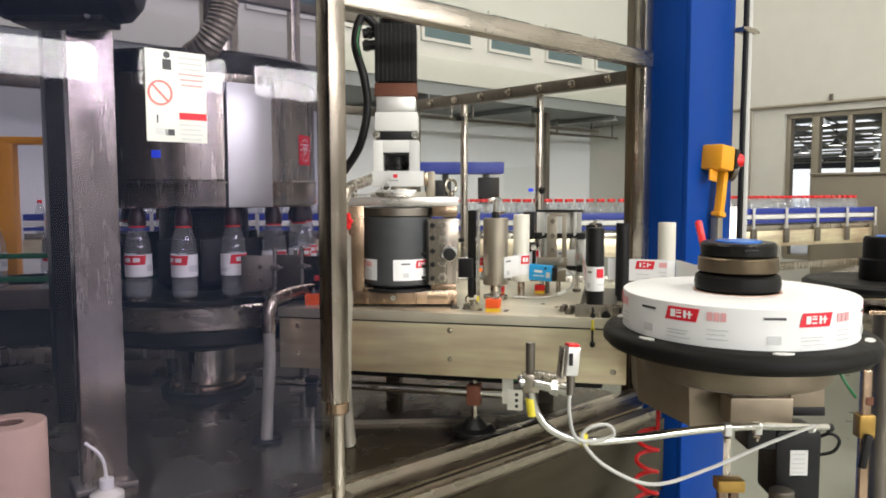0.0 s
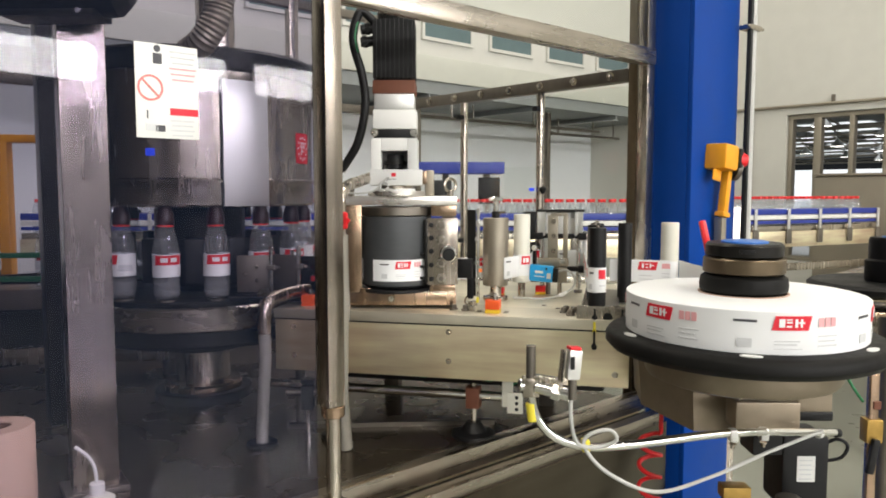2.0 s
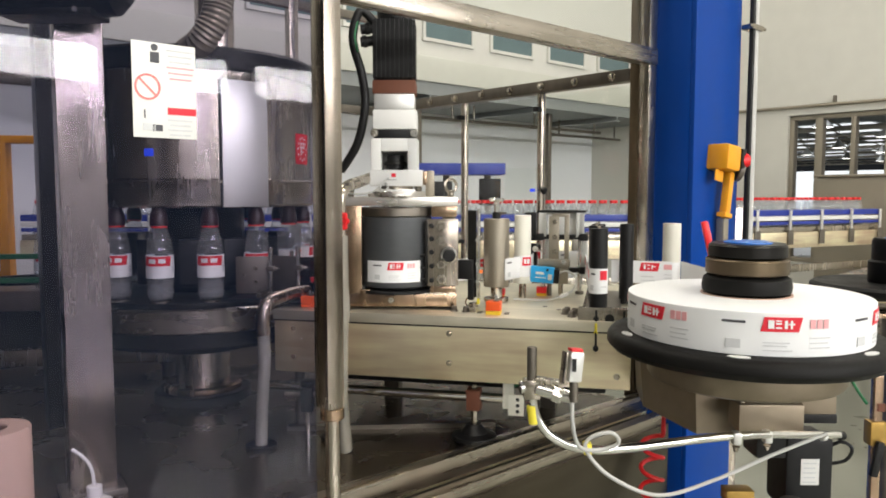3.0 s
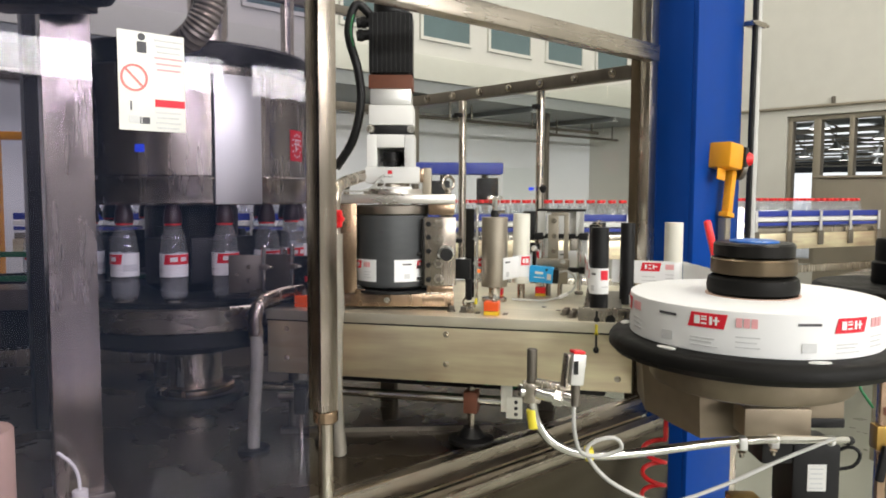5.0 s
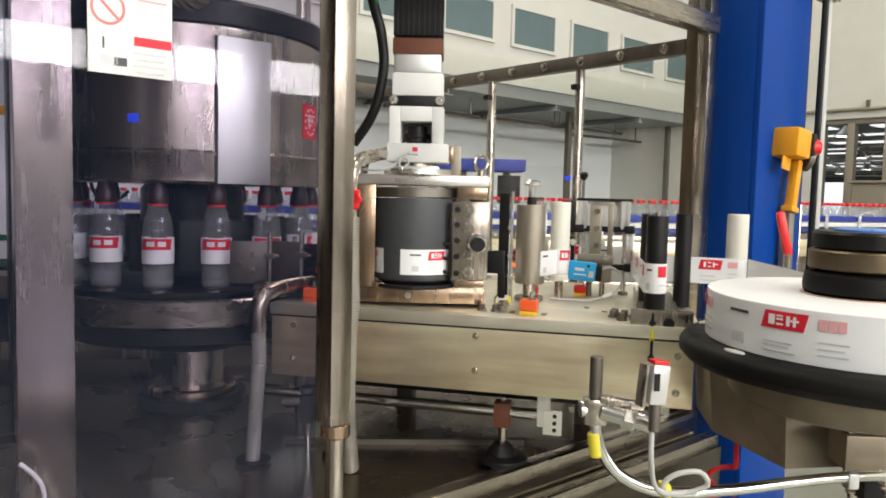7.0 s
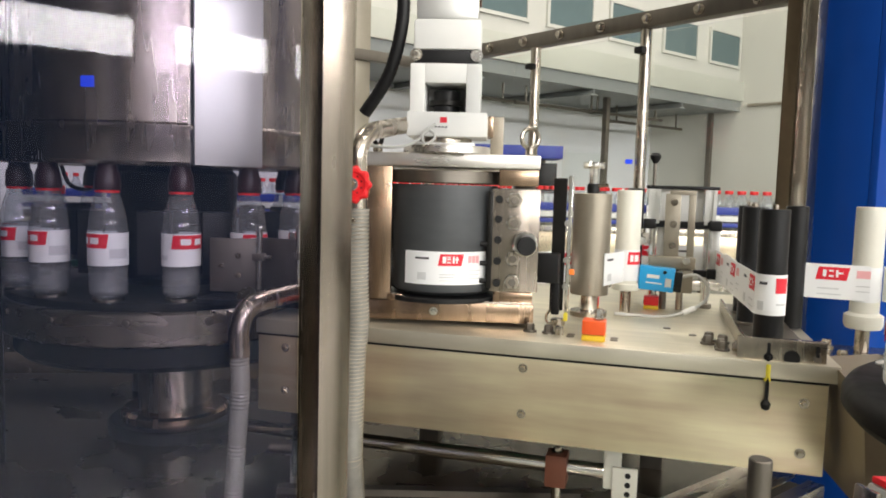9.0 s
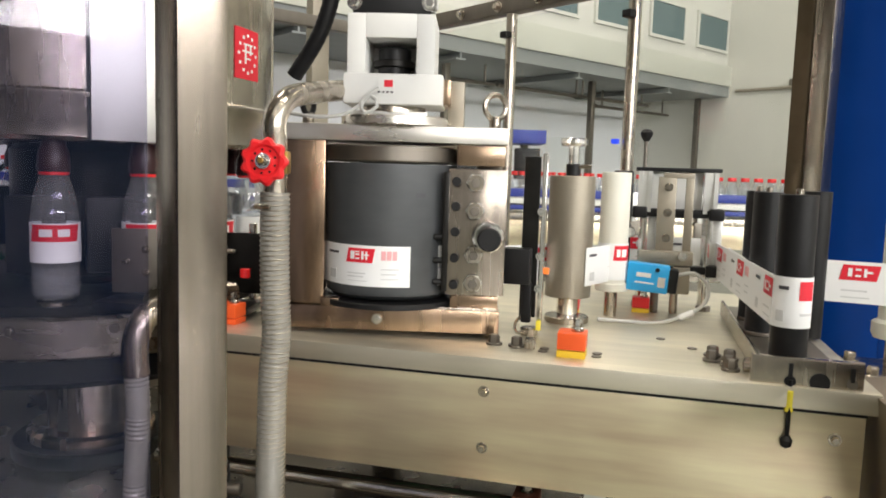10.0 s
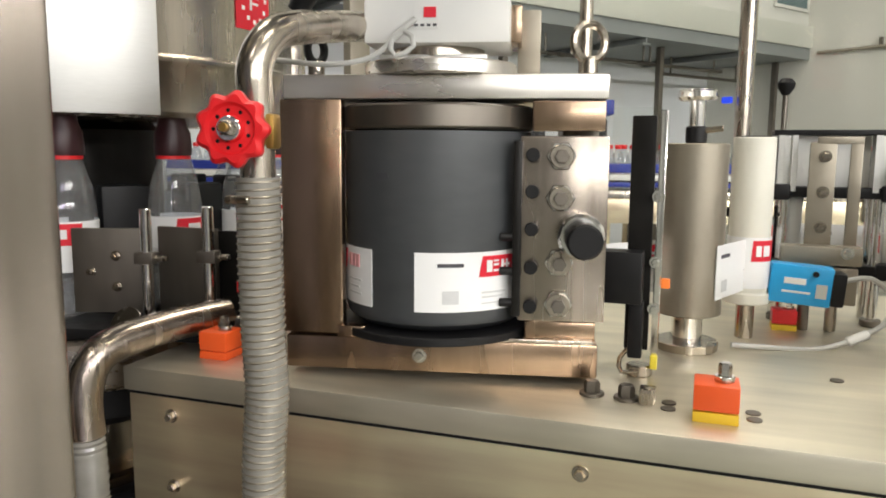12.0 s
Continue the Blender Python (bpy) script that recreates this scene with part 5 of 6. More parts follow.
def actuator():
    """Linear actuator frame that carries the blue mark sensor."""
    t = thing("linear_actuator", TABLE @ pose(0.208, 0.418, TOP), "aluminium linear actuator on twin chrome columns", "actuator")
    for x in (-0.046, 0.050):
        part("column", rod(0.006, 0.175, pose(x, -0.010, 0.0), 20), CHROME, t)
        part("column_foot", rod(0.011, 0.008, pose(x, -0.010, 0), 16), STEEL_DARK, t)
        part("rear_column", rod(0.006, 0.175, pose(x, 0.035, 0.0), 16), CHROME, t)
        pr = bmesh.new()
        box((0.020, 0.020, 0.062), (x, -0.006, 0.180), 0.002, bm=pr)
        box((0.006, 0.006, 0.062), (x - 0.007, -0.018, 0.180), bm=pr)
        box((0.006, 0.006, 0.062), (x + 0.007, -0.018, 0.180), bm=pr)
        part("profile", pr, ALU, t)
        part("lower_profile", box((0.014, 0.012, 0.10), (x + 0.014, 0.002, 0.095), 0.002), ALU, t)
    part("back_plate", box((0.075, 0.006, 0.062), (0.002, 0.004, 0.180), 0.001), WHITE, t)
    part("top_cap", box((0.125, 0.045, 0.006), (0.002, 0.005, 0.214), 0.001), BLACK, t)
    part("cross_bar", box((0.128, 0.030, 0.012), (0.004, -0.004, 0.148), 0.002), BLACK, t)
    part("lower_bar", box((0.128, 0.024, 0.012), (0.006, -0.006, 0.062), 0.002), BLACK, t)
    for x in (-0.052, 0.060):
        part("end_block", box((0.022, 0.028, 0.018), (x, -0.010, 0.148), 0.003), BLACK, t)
        part("lower_block", box((0.022, 0.026, 0.018), (x, -0.010, 0.062), 0.003), BLACK, t)
    part("motor", box((0.030, 0.052, 0.074), (-0.079, 0.016, 0.174), 0.003), BLACK, t, "black drive motor")
    part("motor_lower", box((0.024, 0.036, 0.085), (-0.076, 0.03, 0.085), 0.003), BLACK, t)
    part("side_screw", rod(0.008, 0.014, along((-0.064, -0.01, 0.115), (-0.064, -0.05, 0.12)), 16), CHROME, t)
    part("knob_stem", rod(0.0032, 0.05, pose(-0.048, 0.03, 0.212), 12), STEEL_DARK, t)
    part("knob", lathe([(0, 0.258), (0.004, 0.258), (0.009, 0.266), (0.010, 0.272), (0.006, 0.277), (0, 0.277)], 20, pose(-0.048, 0.03, 0)), BLACK, t, "small black knob")
    sl = bmesh.new()
    box((0.026, 0.005, 0.130), (-0.014, -0.045, 0.138), 0.001, bm=sl)
    box((0.012, 0.005, 0.130), (0.018, -0.045, 0.138), 0.001, bm=sl)
    box((0.044, 0.005, 0.020), (0.002, -0.0452, 0.080), 0.001, bm=sl)
    box((0.044, 0.005, 0.008), (0.002, -0.0452, 0.205), 0.001, bm=sl)
    part("slotted_plate", sl, STEEL_GREY, t, "tan slotted steel plate")
    for z in (0.188, 0.150, 0.112):
        part("plate_screw", bolt((-0.012, -0.048, z), 0.0042, 0.005, (0, -1, 0)), STEEL, t)
    part("clamp_bar", box((0.078, 0.022, 0.020), (-0.012, -0.060, 0.084), 0.002), STEEL_GREY, t)
    part("clamp_screw", bolt((0.012, -0.072, 0.088), 0.0045, 0.005, (0, -1, 0)), CHROME, t)
    part("holder_block", box((0.024, 0.016, 0.040), (0.012, -0.062, 0.052), 0.002), STEEL_GREY, t)
    part("holder_foot", rod(0.006, 0.04, pose(-0.024, -0.055, 0.0), 14), STEEL_DARK, t)
    part("holder_foot", rod(0.006, 0.05, pose(0.004, -0.050, 0.0), 14), STEEL, t)
    s = thing("mark_sensor", TABLE @ pose(0.172, 0.305, TOP + 0.060, 0, 4, 0), "bright blue mark sensor with a grey cable", "sensor")
    part("body", box((0.058, 0.024, 0.040), (0, 0, 0), 0.003), SKY_BLUE, s)
    part("end_cap", box((0.014, 0.026, 0.034), (0.034, 0.001, -0.001), 0.003), BLACK, s)
    part("pale_window", box((0.010, 0.001, 0.014), (0.019, -0.0125, -0.004)), ALU, s)
    part("pale_lettering", box((0.020, 0.001, 0.006), (-0.006, -0.0125, 0.004)), WHITE, s)
    part("pale_lettering", box((0.026, 0.001, 0.002), (-0.004, -0.0125, -0.007)), WHITE, s)
    part("screw", rod(0.003, 0.002, pose(0.012, -0.0125, 0.013, 90), 10), BLACK, s)
    part("cable", sweep([(0.040, -0.002, 0.008), (0.062, -0.004, 0.014), (0.082, -0.006, -0.002), (0.080, -0.008, -0.026), (0.058, -0.012, -0.044), (0.020, -0.03, -0.058), (-0.03, -0.05, -0.059), (-0.06, -0.06, -0.059)], 0.0026, 8), GREY_CABLE, s, "pale grey cable")
    part("connector", bar((0.066, -0.010, -0.040), (0.048, -0.016, -0.050), 0.0048, 12), WHITE, s)


actuator()

# ---- the reel in front of the column ----
REEL = (0.503, 1.122)


TILT = pose(0, 0, 1.177, 0.8) @ pose(0, 0, -1.177)   # the reel leans a little to the front
REEL_FOOT = 0.014


def unwinder():
    u = thing("reel_stand", pose(REEL[0], REEL[1], REEL_FOOT), "label reel stand with a black disc on a steel arm", "reel stand")
    d = part("disc", lathe([(0, 1.142), (0.188, 1.142), (0.206, 1.147), (0.2145, 1.156), (0.2145, 1.166), (0.210, 1.173), (0.203, 1.1765), (0, 1.1765)], 96), RUBBER, u, "black reel disc with a rounded rim")
    for k in range(6):
        part("pale_pad", lathe([(0, 0), (0.009, 0), (0.009, 0.0012), (0, 0.0012)], 20, pose(0.194 * math.sin(radians(60 * k)), -0.194 * math.cos(radians(60 * k)), 1.1765, 0, 0, 60 * k) @ Matrix.Diagonal((1.7, 0.8, 1, 1))), WHITE, d, "pale oval pad")
    sp = part("support_plate", lathe([(0, 1.098), (0.130, 1.098), (0.146, 1.104), (0.150, 1.110), (0.150, 1.132), (0.144, 1.137), (0.06, 1.139), (0, 1.142)], 64), ARM_STEEL, u)
    sp.matrix_basis = TILT
    arm = bmesh.new()
    tops = ((-0.09, 0.37, 1.135, 0.985), (-0.12, 0.20, 1.130, 0.995), (-0.055, 0.07, 1.118, 0.985), (0.05, 0.09, 1.118, 0.985), (0.06, 0.28, 1.130, 0.995), (-0.01, 0.40, 1.135, 0.985))
    hi = [arm.verts.new((x, y, z)) for x, y, z, b in tops]
    lo = [arm.verts.new((x * 0.9, y, b)) for x, y, z, b in tops]
    arm.faces.new(hi)
    arm.faces.new(lo[::-1])
    for k in range(6):
        arm.faces.new((hi[k], lo[k], lo[(k + 1) % 6], hi[(k + 1) % 6]))
    part("arm", arm, ARM_STEEL, u, "tapered stainless arm", smooth=20)
    g = part("gear_plate", box((0.105, 0.05, 0.046), (0.050, 0.030, 1.032), 0.003), ARM_STEEL, u)
    for k in range(4):
        part("plate_screw", bolt((0.008 + 0.026 * k, 0.020, 1.055), 0.004, 0.008), STEEL, g)
    part("gear_housing", box((0.060, 0.06, 0.050), (0.142, 0.07, 1.054), 0.004), ARM_STEEL, u)
    part("gear_flange", box((0.062, 0.062, 0.016), (0.142, 0.07, 1.022), 0.003), BLACK, u)
    m = part("motor", box((0.078, 0.080, 0.125), (0.126, 0.07, 0.928), 0.008), BLACK, u, "black motor with a white rating plate")
    part("rating_plate", box((0.030, 0.001, 0.044), (0.126, 0.0294, 0.935)), WHITE, m)
    for k in range(5):
        part("plate_bar", box((0.022 - 0.003 * (k % 2), 0.0006, 0.002), (0.125, 0.0286, 0.950 - 0.008 * k)), GREY_INK, m)
    part("motor_top", box((0.05, 0.06, 0.05), (0.062, 0.06, 0.982), 0.004), BLACK, u)
    part("motor_lead", sweep([(0.154, 0.05, 0.965), (0.178, 0.035, 0.985), (0.194, 0.03, 0.975), (0.184, 0.03, 0.955), (0.156, 0.04, 0.945)], 0.003, 8), BLACK, u)
    for x in (-0.010, 0.010):
        part("stand_leg", box((0.014, 0.014, 0.922), (x, 0.015, 0.439), 0.002), STEEL_WARM, u)
    part("leg_clamp", box((0.045, 0.03, 0.020), (0.000, 0.010, 0.905), 0.002), BRASS, u)
    part("centre_leg", rod(0.020, 0.922, pose(0.085, 0.0, -0.022), 20), STEEL_DARK, u)
    # cone of the reel
    h = part("hub", lathe([(0, 1.2385), (0.060, 1.2385), (0.0665, 1.243), (0.0675, 1.252), (0.0655, 1.264), (0.060, 1.2675), (0.05, 1.268), (0.05, 1.271), (0, 1.271)], 64), RUBBER, u, "stacked black hub")
    part("hub_ring", lathe([(0.05, 1.2705), (0.0605, 1.2705), (0.0625, 1.2725), (0.0625, 1.293), (0.0605, 1.295), (0.05, 1.295)], 64), BROWN_ANOD, h, "bronze-coloured middle ring")
    part("hub_top", lathe([(0.04, 1.297), (0.057, 1.297), (0.059, 1.299), (0.059, 1.315), (0.056, 1.3185), (0.036, 1.3185)], 64), DARK_ANOD, h)
    part("hub_cap", lathe([(0, 1.322), (0.030, 1.322), (0.036, 1.3205), (0.036, 1.314), (0, 1.314)], 48), HUB_BLUE, h, "blue cap")
    part("hub_slot", box((0.022, 0.004, 0.006), (0.0, -0.0588, 1.308), 0.001), BLACK, h)
    return d, h


DISC, HUB = unwinder()


def label_roll():
    r = thing("label_roll", pose(REEL[0], REEL[1], 1.177 + REEL_FOOT), "thick roll of white printed labels on a black disc", "label roll")
    part("body", lathe([(0.069, 0), (0.181, 0), (0.182, 0.001), (0.182, 0.060), (0.181, 0.061), (0.069, 0.061), (0.069, 0)], 128), PAPER, r)
    part("core", lathe([(0.065, 0), (0.069, 0), (0.069, 0.062), (0.065, 0.062), (0.065, 0)], 64), CARD, r, "beige card core")
    for k in range(6):
        round_label(r.children[0], 0.1827, 60 * k, 60 * k + 60, 0.002, 0.059, True)
    return r


ROLL = label_roll()


def rod_and_sensor():
    """Chrome arm under the reel with a sensor at its end."""
    s = thing("sensor_arm", pose(0.147, 0.955, 1.036) @ Matrix.Scale(0.945, 4), "bent chrome sensor arm with clamps and grey cable", "sensor arm")
    part("arm", sweep([(0.565, 0.215, -0.028), (0.34, 0.095, 0.010), (0.16, 0.030, 0.012), (0.085, 0.008, 0.016), (0.035, 0.0, 0.034), (0.008, -0.002, 0.066), (0.0, -0.002, 0.10)], 0.0068, 18), CHROME, s)
    part("arm_cap", rod(0.0075, 0.012, along((0.56, 0.212, -0.028), (0.60, 0.232, -0.032)), 16), BLACK, s)
    part("yellow_sleeve", bar((0.004, -0.002, 0.058), (0.0, -0.002, 0.086), 0.0080, 14), YELLOW_TAG, s)
    part("yellow_tie", box((0.012, 0.018, 0.018), (0.084, 0.008, 0.018), 0.003), YELLOW_TAG, s)
    part("cross_clamp", box((0.026, 0.022, 0.030), (0.0, 0, 0.110), 0.004), STEEL, s)
    part("clamp_screw", rod(0.010, 0.016, along((-0.018, -0.002, 0.112), (0, 0, 0.112)), 14), CHROME, s)
    part("clamp_plate", box((0.05, 0.016, 0.008), (0.028, -0.004, 0.122), 0.002, (0, 8, 0)), STEEL, s)
    part("cross_rod", bar((0.005, -0.006, 0.112), (0.062, -0.018, 0.100), 0.010, 18), CHROME, s)
    part("cross_nut", rod(0.013, 0.014, along((0.030, -0.010, 0.107), (0.062, -0.018, 0.100)), 6), CHROME, s)
    part("upright", rod(0.0072, 0.050, pose(0.0, 0, 0.122), 18), STEEL_DARK, s)
    for x, y, z in ((0.335, 0.090, 0.008), (0.40, 0.128, -0.002)):
        part("arm_clamp", box((0.013, 0.017, 0.020), (x, y, z), 0.003), ALU, s)
        part("clamp_bolt", bolt((x, y, z - 0.014), 0.004, 0.008, (0, 0, -1)), STEEL, s)
    part("cable_tie", rod(0.0085, 0.008, along((0.52, 0.192, -0.022), (0.56, 0.212, -0.027)), 14), WHITE, s)
    part("cable", sweep([(0.052, -0.05, 0.108), (0.054, -0.045, 0.07), (0.068, -0.02, 0.03), (0.10, 0.0, 0.018), (0.128, -0.004, 0.030), (0.118, -0.006, 0.046), (0.090, -0.004, 0.040), (0.080, -0.002, 0.020), (0.115, -0.01, -0.018), (0.19, 0.0, -0.05), (0.29, 0.05, -0.045), (0.40, 0.10, -0.022), (0.52, 0.175, -0.012)], 0.0030, 10), GREY_CABLE, s, "pale grey looped cable")
    b = thing("gap_sensor", pose(0.198, 0.908, 1.179, 0, 0, 18) @ Matrix.Scale(0.96, 4), "small grey photo sensor with a red top", "sensor")
    part("body", box((0.020, 0.018, 0.042), (0, 0, 0.004), 0.003, (0, 6, 0)), ALU, b)
    part("lens", box((0.006, 0.001, 0.018), (-0.005, -0.0105, 0.008)), BLACK, b)
    part("red_top", box((0.017, 0.014, 0.004), (0.002, 0, 0.027), 0.001, (0, 6, 0)), RED, b)
    part("bracket", box((0.004, 0.016, 0.044), (-0.013, 0.004, 0.002), 0.001, (0, 6, 0)), STEEL, b)
    part("plug", rod(0.006, 0.03, pose(0.0, 0, -0.046), 14), STEEL_DARK, b)


rod_and_sensor()


def coil_hose():
    h = thing("coiled_air_hose", pose(0.412, 1.317, 0.605), "red coiled air hose on a chrome coupling", "air hose")
    pts = []
    for k in range(96):
        a = 2 * math.pi * k / 12
        pts.append((0.020 * math.cos(a), 0.020 * math.sin(a), 0.350 - 0.0036 * k))
    part("coil", sweep([(0.022, 0.004, 0.395), (0.020, 0.0, 0.372)] + pts, 0.0042, 8), RED, h)
    part("plug", bar((0.022, 0.004, 0.390), (0.030, 0.01, 0.430), 0.0055, 12), RED, h)
    part("coupling", bar((0.030, 0.010, 0.425), (0.046, 0.03, 0.490), 0.0070, 12), CHROME, h)
    w = thing("red_lever", pose(0.600, 1.572, 1.124), "red clamp lever on a steel stud", "lever")
    part("stud", rod(0.007, 0.15, seg=14), STEEL, w)
    part("lever", box((0.016, 0.014, 0.085), (-0.008, 0, 0.185), 0.006, (0, -14, 0)), RED, w)


coil_hose()


def second_reel():
    u = thing("reel_stand", pose(1.25, 1.995, -0.012), "empty black reel stand further back", "reel stand")
    part("disc", lathe([(0, 1.150), (0.20, 1.150), (0.215, 1.158), (0.215, 1.170), (0.205, 1.178), (0, 1.178)], 64), RUBBER, u)
    part("hub", lathe([(0, 1.178), (0.068, 1.178), (0.070, 1.185), (0.070, 1.235), (0.062, 1.24), (0.062, 1.29), (0.058, 1.30), (0, 1.30)], 48), RUBBER, u)
    part("hub_cap", lathe([(0, 1.304), (0.03, 1.303), (0.034, 1.298), (0, 1.298)], 32), HUB_BLUE, u)
    part("cross_beam", box((0.55, 0.05, 0.03), (-0.10, 0.05, 1.135), 0.004), DARK_ANOD, u)
    part("plate", box((0.30, 0.20, 0.012), (0.05, 0, 1.10), 0.003), STEEL_WARM, u)
    part("column", rod(0.03, 1.09, seg=24), STEEL_DARK, u)
    part("bracket", box((0.05, 0.05, 0.16), (-0.15, -0.05, 1.04), 0.004), DARK_ANOD, u)
    c = thing("crank_post", pose(0.904, 1.452, -0.01), "brass clamp post with a black crank lever", "post")
    part("post", box((0.018, 0.018, 1.05), (0, 0, 0.525), 0.003), STEEL_WARM, c)
    part("clamp", box((0.034, 0.030, 0.05), (0, 0, 0.93), 0.004), BRASS, c)
    part("lever", box((0.016, 0.014, 0.075), (-0.006, -0.02, 0.88), 0.006, (0, 10, 0)), BLACK, c)
    part("wire_bundle", sweep([(-0.05, 0.03, 1.08), (-0.058, 0.0, 1.05), (-0.045, -0.01, 1.02), (-0.02, 0, 0.99)], 0.003, 8), GREEN_WIRE, c)
    part("tape", box((0.014, 0.004, 0.016), (0.004, -0.011, 0.985)), RUST, c)


second_reel()


def deck_clutter():
    p = thing("paper_roll", pose(-0.685, 1.06, 0.836), "beige paper roll standing on the deck", "paper roll")
    part("roll", lathe([(0.022, 0), (0.052, 0), (0.054, 0.003), (0.054, 0.205), (0.052, 0.208), (0.022, 0.208), (0.022, 0)], 48), CARD, p)
    part("core", lathe([(0.019, 0.0), (0.0222, 0), (0.0222, 0.206), (0.019, 0.206), (0.019, 0)], 32), CARD_DARK, p)
    b = thing("wash_bottle", pose(-0.612, 1.228, 0.70), "white wash bottle with a bent spout", "wash bottle")
    part("body", lathe([(0, 0.126), (0.028, 0.126), (0.03, 0.13), (0.03, 0.155), (0.014, 0.165)], 28), NYLON, b)
    part("cap", rod(0.013, 0.022, pose(0, 0, 0.163), 24), WHITE, b)
    part("spout", sweep([(0, 0, 0.183), (-0.004, 0, 0.215), (-0.014, -0.004, 0.236), (-0.034, -0.008, 0.254)], 0.0032, 10), WHITE, b)
    # machine parts seen past the column
    q = thing("side_conveyor", pose(-1.155, 2.15, -0.014, 0, 0, 10), "dark side conveyor with green rails", "conveyor")
    part("bed", box((0.9, 0.14, 0.06), (0, 0, 1.11), 0.004), STEEL_DARK, q)
    for z in (1.17, 1.24):
        part("rail", box((0.9, 0.012, 0.016), (0, -0.055, z), 0.003), GREEN_WIRE, q, "green guide rail")
    part("cross_member", box((0.9, 0.05, 0.05), (0, 0, 0.93), 0.004), STEEL, q)
    for x in (-0.35, 0.3):
        part("leg", rod(0.02, 1.08, pose(x, 0, 0), 16), STEEL_DARK, q)
    part("orange_beam", box((0.60, 0.05, 0.026), (0.02, 0.25, 1.60), 0.004), AMBER, q, "orange guard beam")
    part("orange_post", box((0.05, 0.05, 1.6), (-0.26, 0.25, 0.80), 0.004), AMBER, q)
    part("black_unit", box((0.05, 0.05, 0.13), (0.14, -0.05, 1.46), 0.01), BLACK, q, "black hanging sensor unit")
    part("unit_cable", sweep([(0.14, -0.05, 1.40), (0.16, -0.05, 1.35), (0.20, -0.05, 1.34), (0.24, -0.05, 1.37)], 0.005, 8), BLACK, q)
    for k in range(3):
        water_bottle(pose(-1.365 + 0.16 * k, 2.12 + 0.028 * k, 1.126), 40 * k, True, "bottles on the side conveyor")


deck_clutter()

# ---- conveyors in the background ----


def conveyor(m, length, label):
    c = thing("bottle_conveyor", m, label, "conveyor", "bottle conveyors")
    part("bed", box((length, 0.20, 0.05), (length / 2, 0, 1.185), 0.004), STEEL, c)
    for s in (-1, 1):
        part("guide_rail", box((length, 0.012, 0.040), (length / 2, s * 0.10, 1.310), 0.004), BLUE_RAIL, c, "blue plastic guide rail")
        part("pale_rail", box((length, 0.010, 0.026), (length / 2, s * 0.104, 1.270), 0.003), WHITE, c)
        part("lower_rail", box((length, 0.012, 0.022), (length / 2, s * 0.10, 1.238), 0.004), BLUE_RAIL, c)
        part("side_sheet", box((length, 0.006, 0.11), (length / 2, s * 0.115, 1.12), 0.001), STEEL_FLAT, c)
    k = 0.15
    while k < length:
        part("bracket", box((0.022, 0.01, 0.16), (k, -0.122, 1.25), 0.002), ALU, c)
        part("stay", box((0.05, 0.012, 0.10), (k, -0.125, 1.14), 0.002), STEEL_DARK, c)
        k += 0.32
    k = 0.4
    while k < length:
        part("leg", box((0.05, 0.18, 1.07), (k, 0, 0.535), 0.004), STEEL, c)
        k += 1.3
    part("tie_beam", box((length, 0.05, 0.05), (length / 2, -0.08, 0.92), 0.004), STEEL, c)
    return c


LINE_A = pose(-2.6, 4.46, -0.048, 0, 0, 1.0)
LINE_B = pose(1.87, 5.02, -0.035, 0, 0, 27)
conveyor(LINE_A, 4.4, "stainless conveyor with blue rails full of bottles")
conveyor(LINE_B, 1.45, "stainless conveyor with blue rails full of bottles")
proto = water_bottle(LINE_A @ pose(0.05, 0, 1.211), 0, True, "bottles on the conveyors", say="clear water bottle with a red cap on a conveyor")
random.seed(7)
for row in (0, 1):
    for k in range(66):
        if row or k:
            copy_thing(proto, LINE_A @ pose(0.05 + 0.0655 * k + 0.033 * row, 0.057 * row + 0.006 * random.uniform(-1, 1), 1.211, 0, 0, random.uniform(-60, 60)))
    for k in range(21):
        copy_thing(proto, LINE_B @ pose(0.05 + 0.0655 * k + 0.033 * row, 0.057 * row + 0.006 * random.uniform(-1, 1), 1.211, 0, 0, random.uniform(-60, 60)))


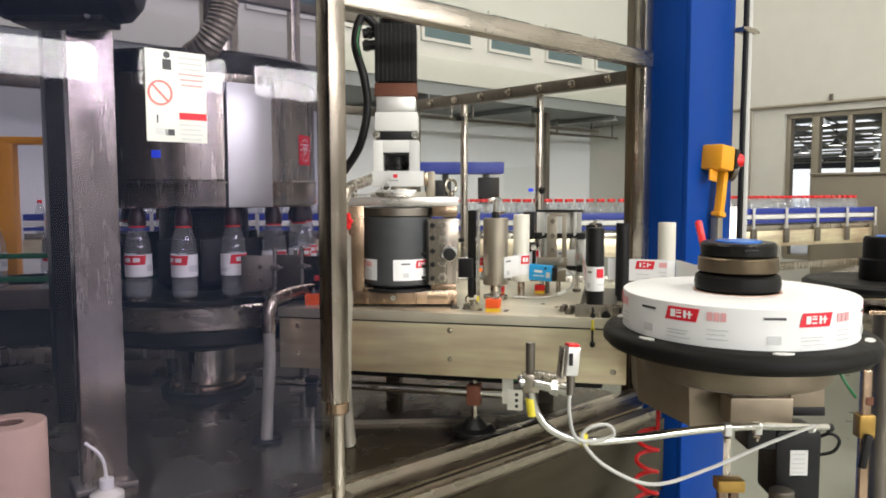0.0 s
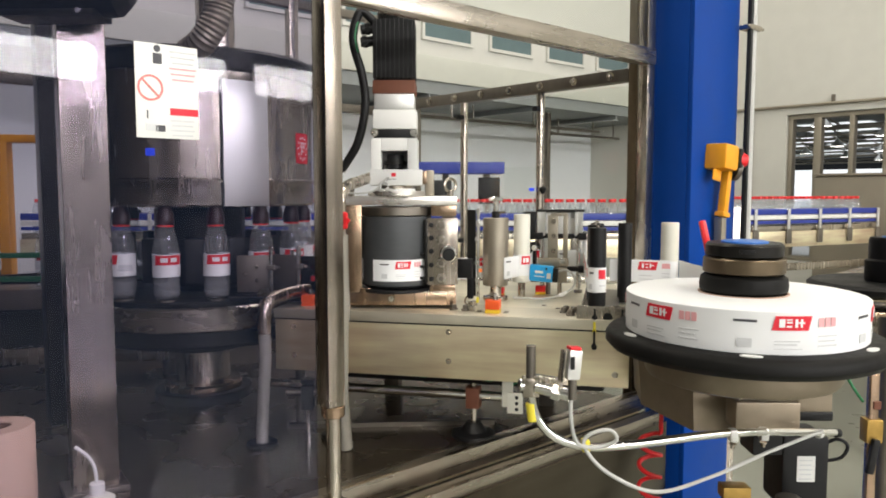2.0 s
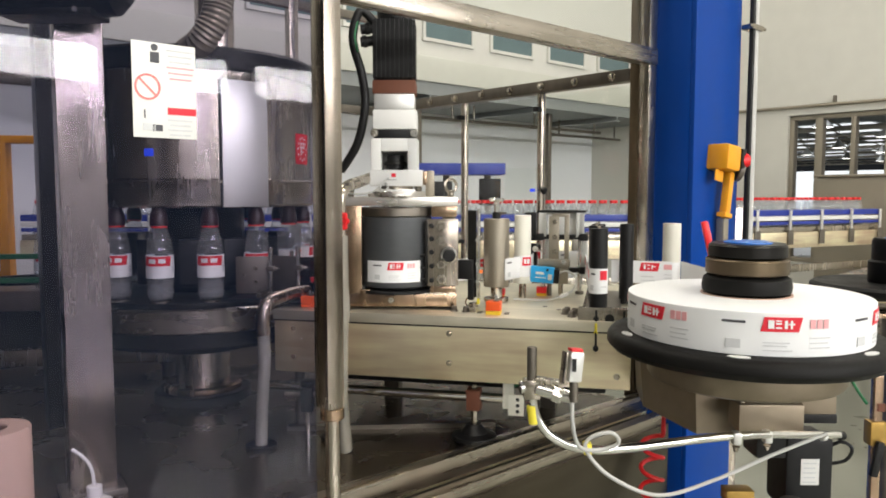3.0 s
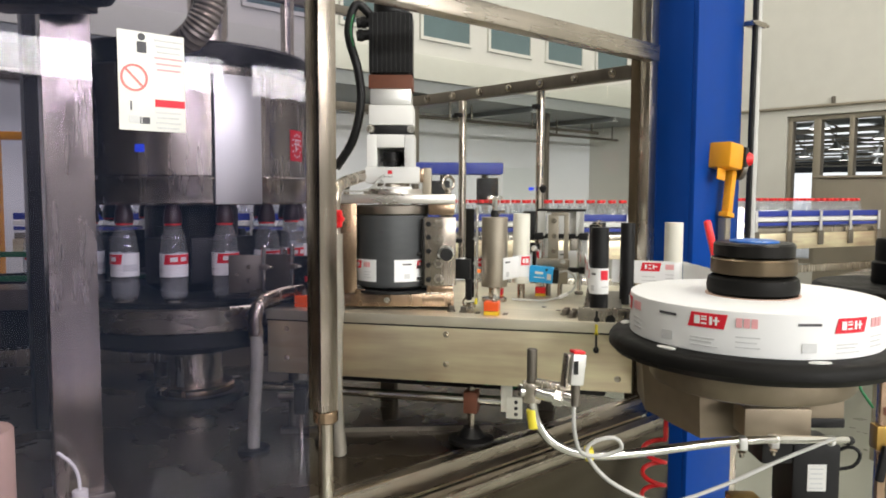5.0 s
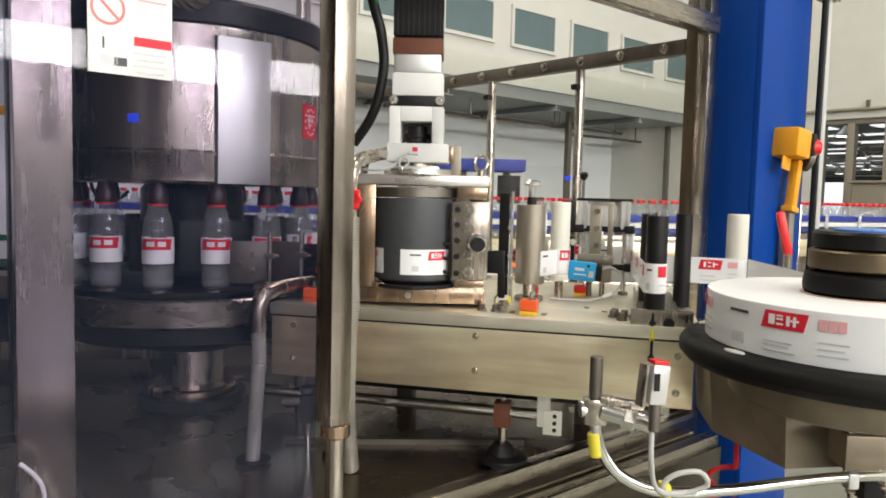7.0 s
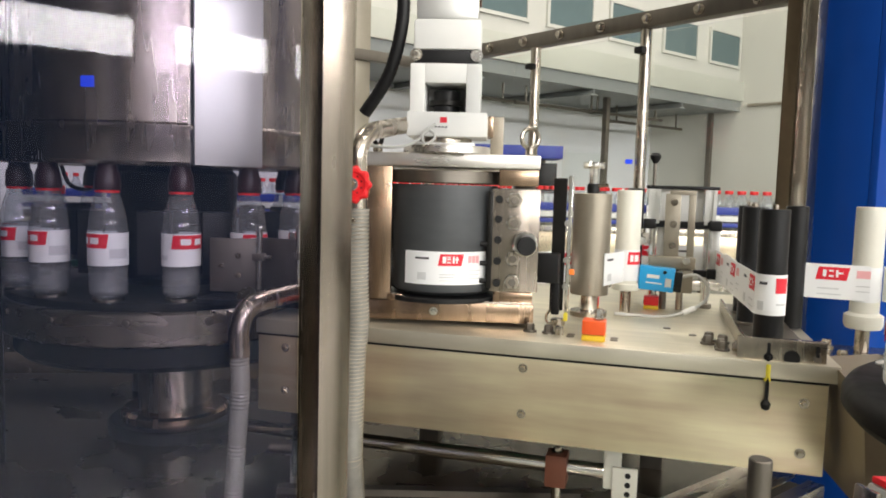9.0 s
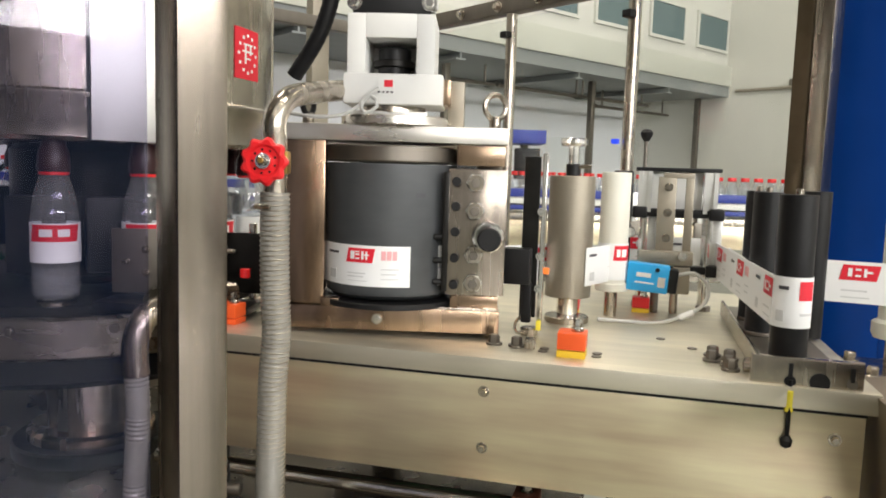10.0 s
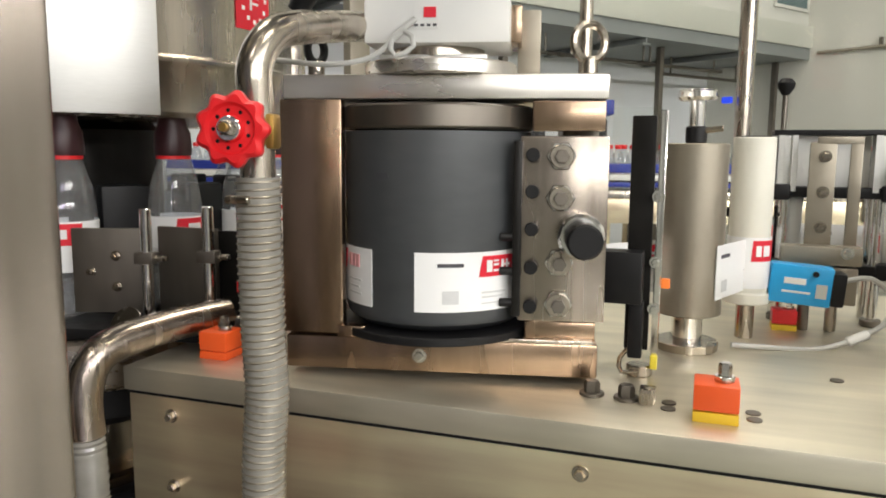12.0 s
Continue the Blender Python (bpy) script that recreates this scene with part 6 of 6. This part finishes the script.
def far_machines():
    g = thing("control_gantry", pose(-0.047, 5.6, 0, 0, 0, 3), "machine with a blue canopy and dark screens", "machine")
    part("canopy", box((0.86, 0.35, 0.085), (0, 0, 1.59), 0.006), BLUE_RAIL, g)
    for x in (-0.40, 0.0, 0.32):
        part("post", box((0.05, 0.05, 1.55), (x, 0.1, 0.775), 0.003), STEEL_GREY, g)
    part("screen", box((0.16, 0.05, 0.20), (0.32, -0.10, 1.42), 0.006), BLACK, g, "black operating screen")
    part("screen", box((0.20, 0.05, 0.20), (-0.06, -0.08, 1.40), 0.006), BLACK, g, "black operating screen")
    part("pane", box((0.30, 0.006, 0.40), (0.60, 0.0, 1.40)), ACRYLIC, g)
    part("body", box((0.9, 0.5, 1.2), (0, 0.2, 0.6), 0.01), STEEL_FLAT, g)
    s = thing("steel_cabinet", pose(3.77, 6.08, 0, 0, 0, 43.1), "large brushed stainless machine cabinet", "cabinet")
    part("body", box((1.12, 1.12, 1.54), (0, 0, 0.77), 0.012), STEEL_GREY, s)
    part("lid", box((1.16, 1.16, 0.02), (0, 0, 1.551), 0.004), STEEL_GREY, s)
    part("black_box", box((0.40, 0.34, 0.30), (0.05, -0.1, 1.711), 0.01), BLACK, s, "black box on the lid")
    m = thing("floor_motor", pose(2.50, 3.88, -0.10, 0, 0, 25), "round grey fan motor on a frame", "motor")
    part("barrel", rod(0.13, 0.24, along((0, 0.12, 0.98), (0, -0.12, 0.98)), 28), STEEL_GREY, m)
    part("fan_cover", rod(0.10, 0.03, along((0, -0.12, 0.98), (0, -0.16, 0.98)), 28), STEEL_DARK, m)
    part("frame", box((0.5, 0.3, 0.05), (0, 0, 0.83), 0.004), STEEL, m)
    for x in (-0.2, 0.2):
        part("leg", box((0.05, 0.2, 0.81), (x, 0, 0.405), 0.004), STEEL, m)
    f = thing("conveyor_frame", pose(1.85, 3.08, -0.06, 0, 0, 47), "low stainless conveyor frame with a beam", "conveyor")
    part("beam", box((2.6, 0.08, 0.06), (1.2, 0, 1.05), 0.004), STEEL_FLAT, f)
    part("top", box((2.6, 0.30, 0.012), (1.2, 0.1, 1.09), 0.002), STEEL, f)
    for x in (0.1, 0.9, 1.7, 2.4):
        part("leg", box((0.05, 0.05, 1.02), (x, 0, 0.51), 0.004), STEEL, f)
    part("drive_box", box((0.10, 0.10, 0.14), (0.15, -0.05, 1.17), 0.006), BLACK, f)
    p = thing("steel_upright", pose(0.885, 2.285, -0.015), "flat stainless upright beside the column", "post")
    part("strip", box((0.05, 0.02, 1.38), (0, 0, 0.69), 0.003), STEEL, p)
    part("strip", box((0.03, 0.03, 1.38), (0.05, 0.05, 0.69), 0.003), STEEL, p)


far_machines()

# ---- what moves ----
# turn of the label drum, degrees, time by time; reel, bottles and heads follow its pace
DRUM_TURN = ((0.0, -3), (1.5, 512), (3.0, 1034), (5.0, 1688), (5.4, 1829), (6.0, 2035), (6.5, 2222), (7.0, 2385), (8.8, 3000), (9.0, 3083), (9.5, 3244), (10.5, 3580), (11.3, 3829), (12.0, 4075))


def turned(t):
    for (t0, a0), (t1, a1) in zip(DRUM_TURN, DRUM_TURN[1:]):
        if t <= t1:
            return a0 + (a1 - a0) * (t - t0) / (t1 - t0)
    return DRUM_TURN[-1][1]


def motions():
    times = [k * 0.2 for k in range(61)]
    walk(DRUM, [(t, pose(0, 0, 0, 0, 0, turned(t) - 1)) for t in times])
    walk(ROLL, [(t, pose(REEL[0], REEL[1], REEL_FOOT) @ TILT @ pose(0, 0, 1.177, 0, 0, turned(t) / 2 - 76)) for t in times])
    walk(DISC, [(t, TILT @ pose(0, 0, 0, 0, 0, turned(t) / 2)) for t in times])
    walk(HUB, [(t, TILT @ pose(0, 0, 0, 0, 0, turned(t) / 2)) for t in times])
    for k in range(SEATS):
        rows, tops = [], []
        for t in times:
            a = radians(9.4 + 360 / SEATS * k + turned(t) / 5)
            x, y = CAR.x + SEAT_R * math.sin(a), CAR.y - SEAT_R * math.cos(a)
            rows.append((t, pose(x, y, 1.158, 0, 0, math.degrees(a))))
            tops.append((t, pose(x, y, 1.3635, 0, 0, math.degrees(a))))
        walk(CAR_BOTTLES[k], rows)
        walk(HEADS[k], tops)


motions()
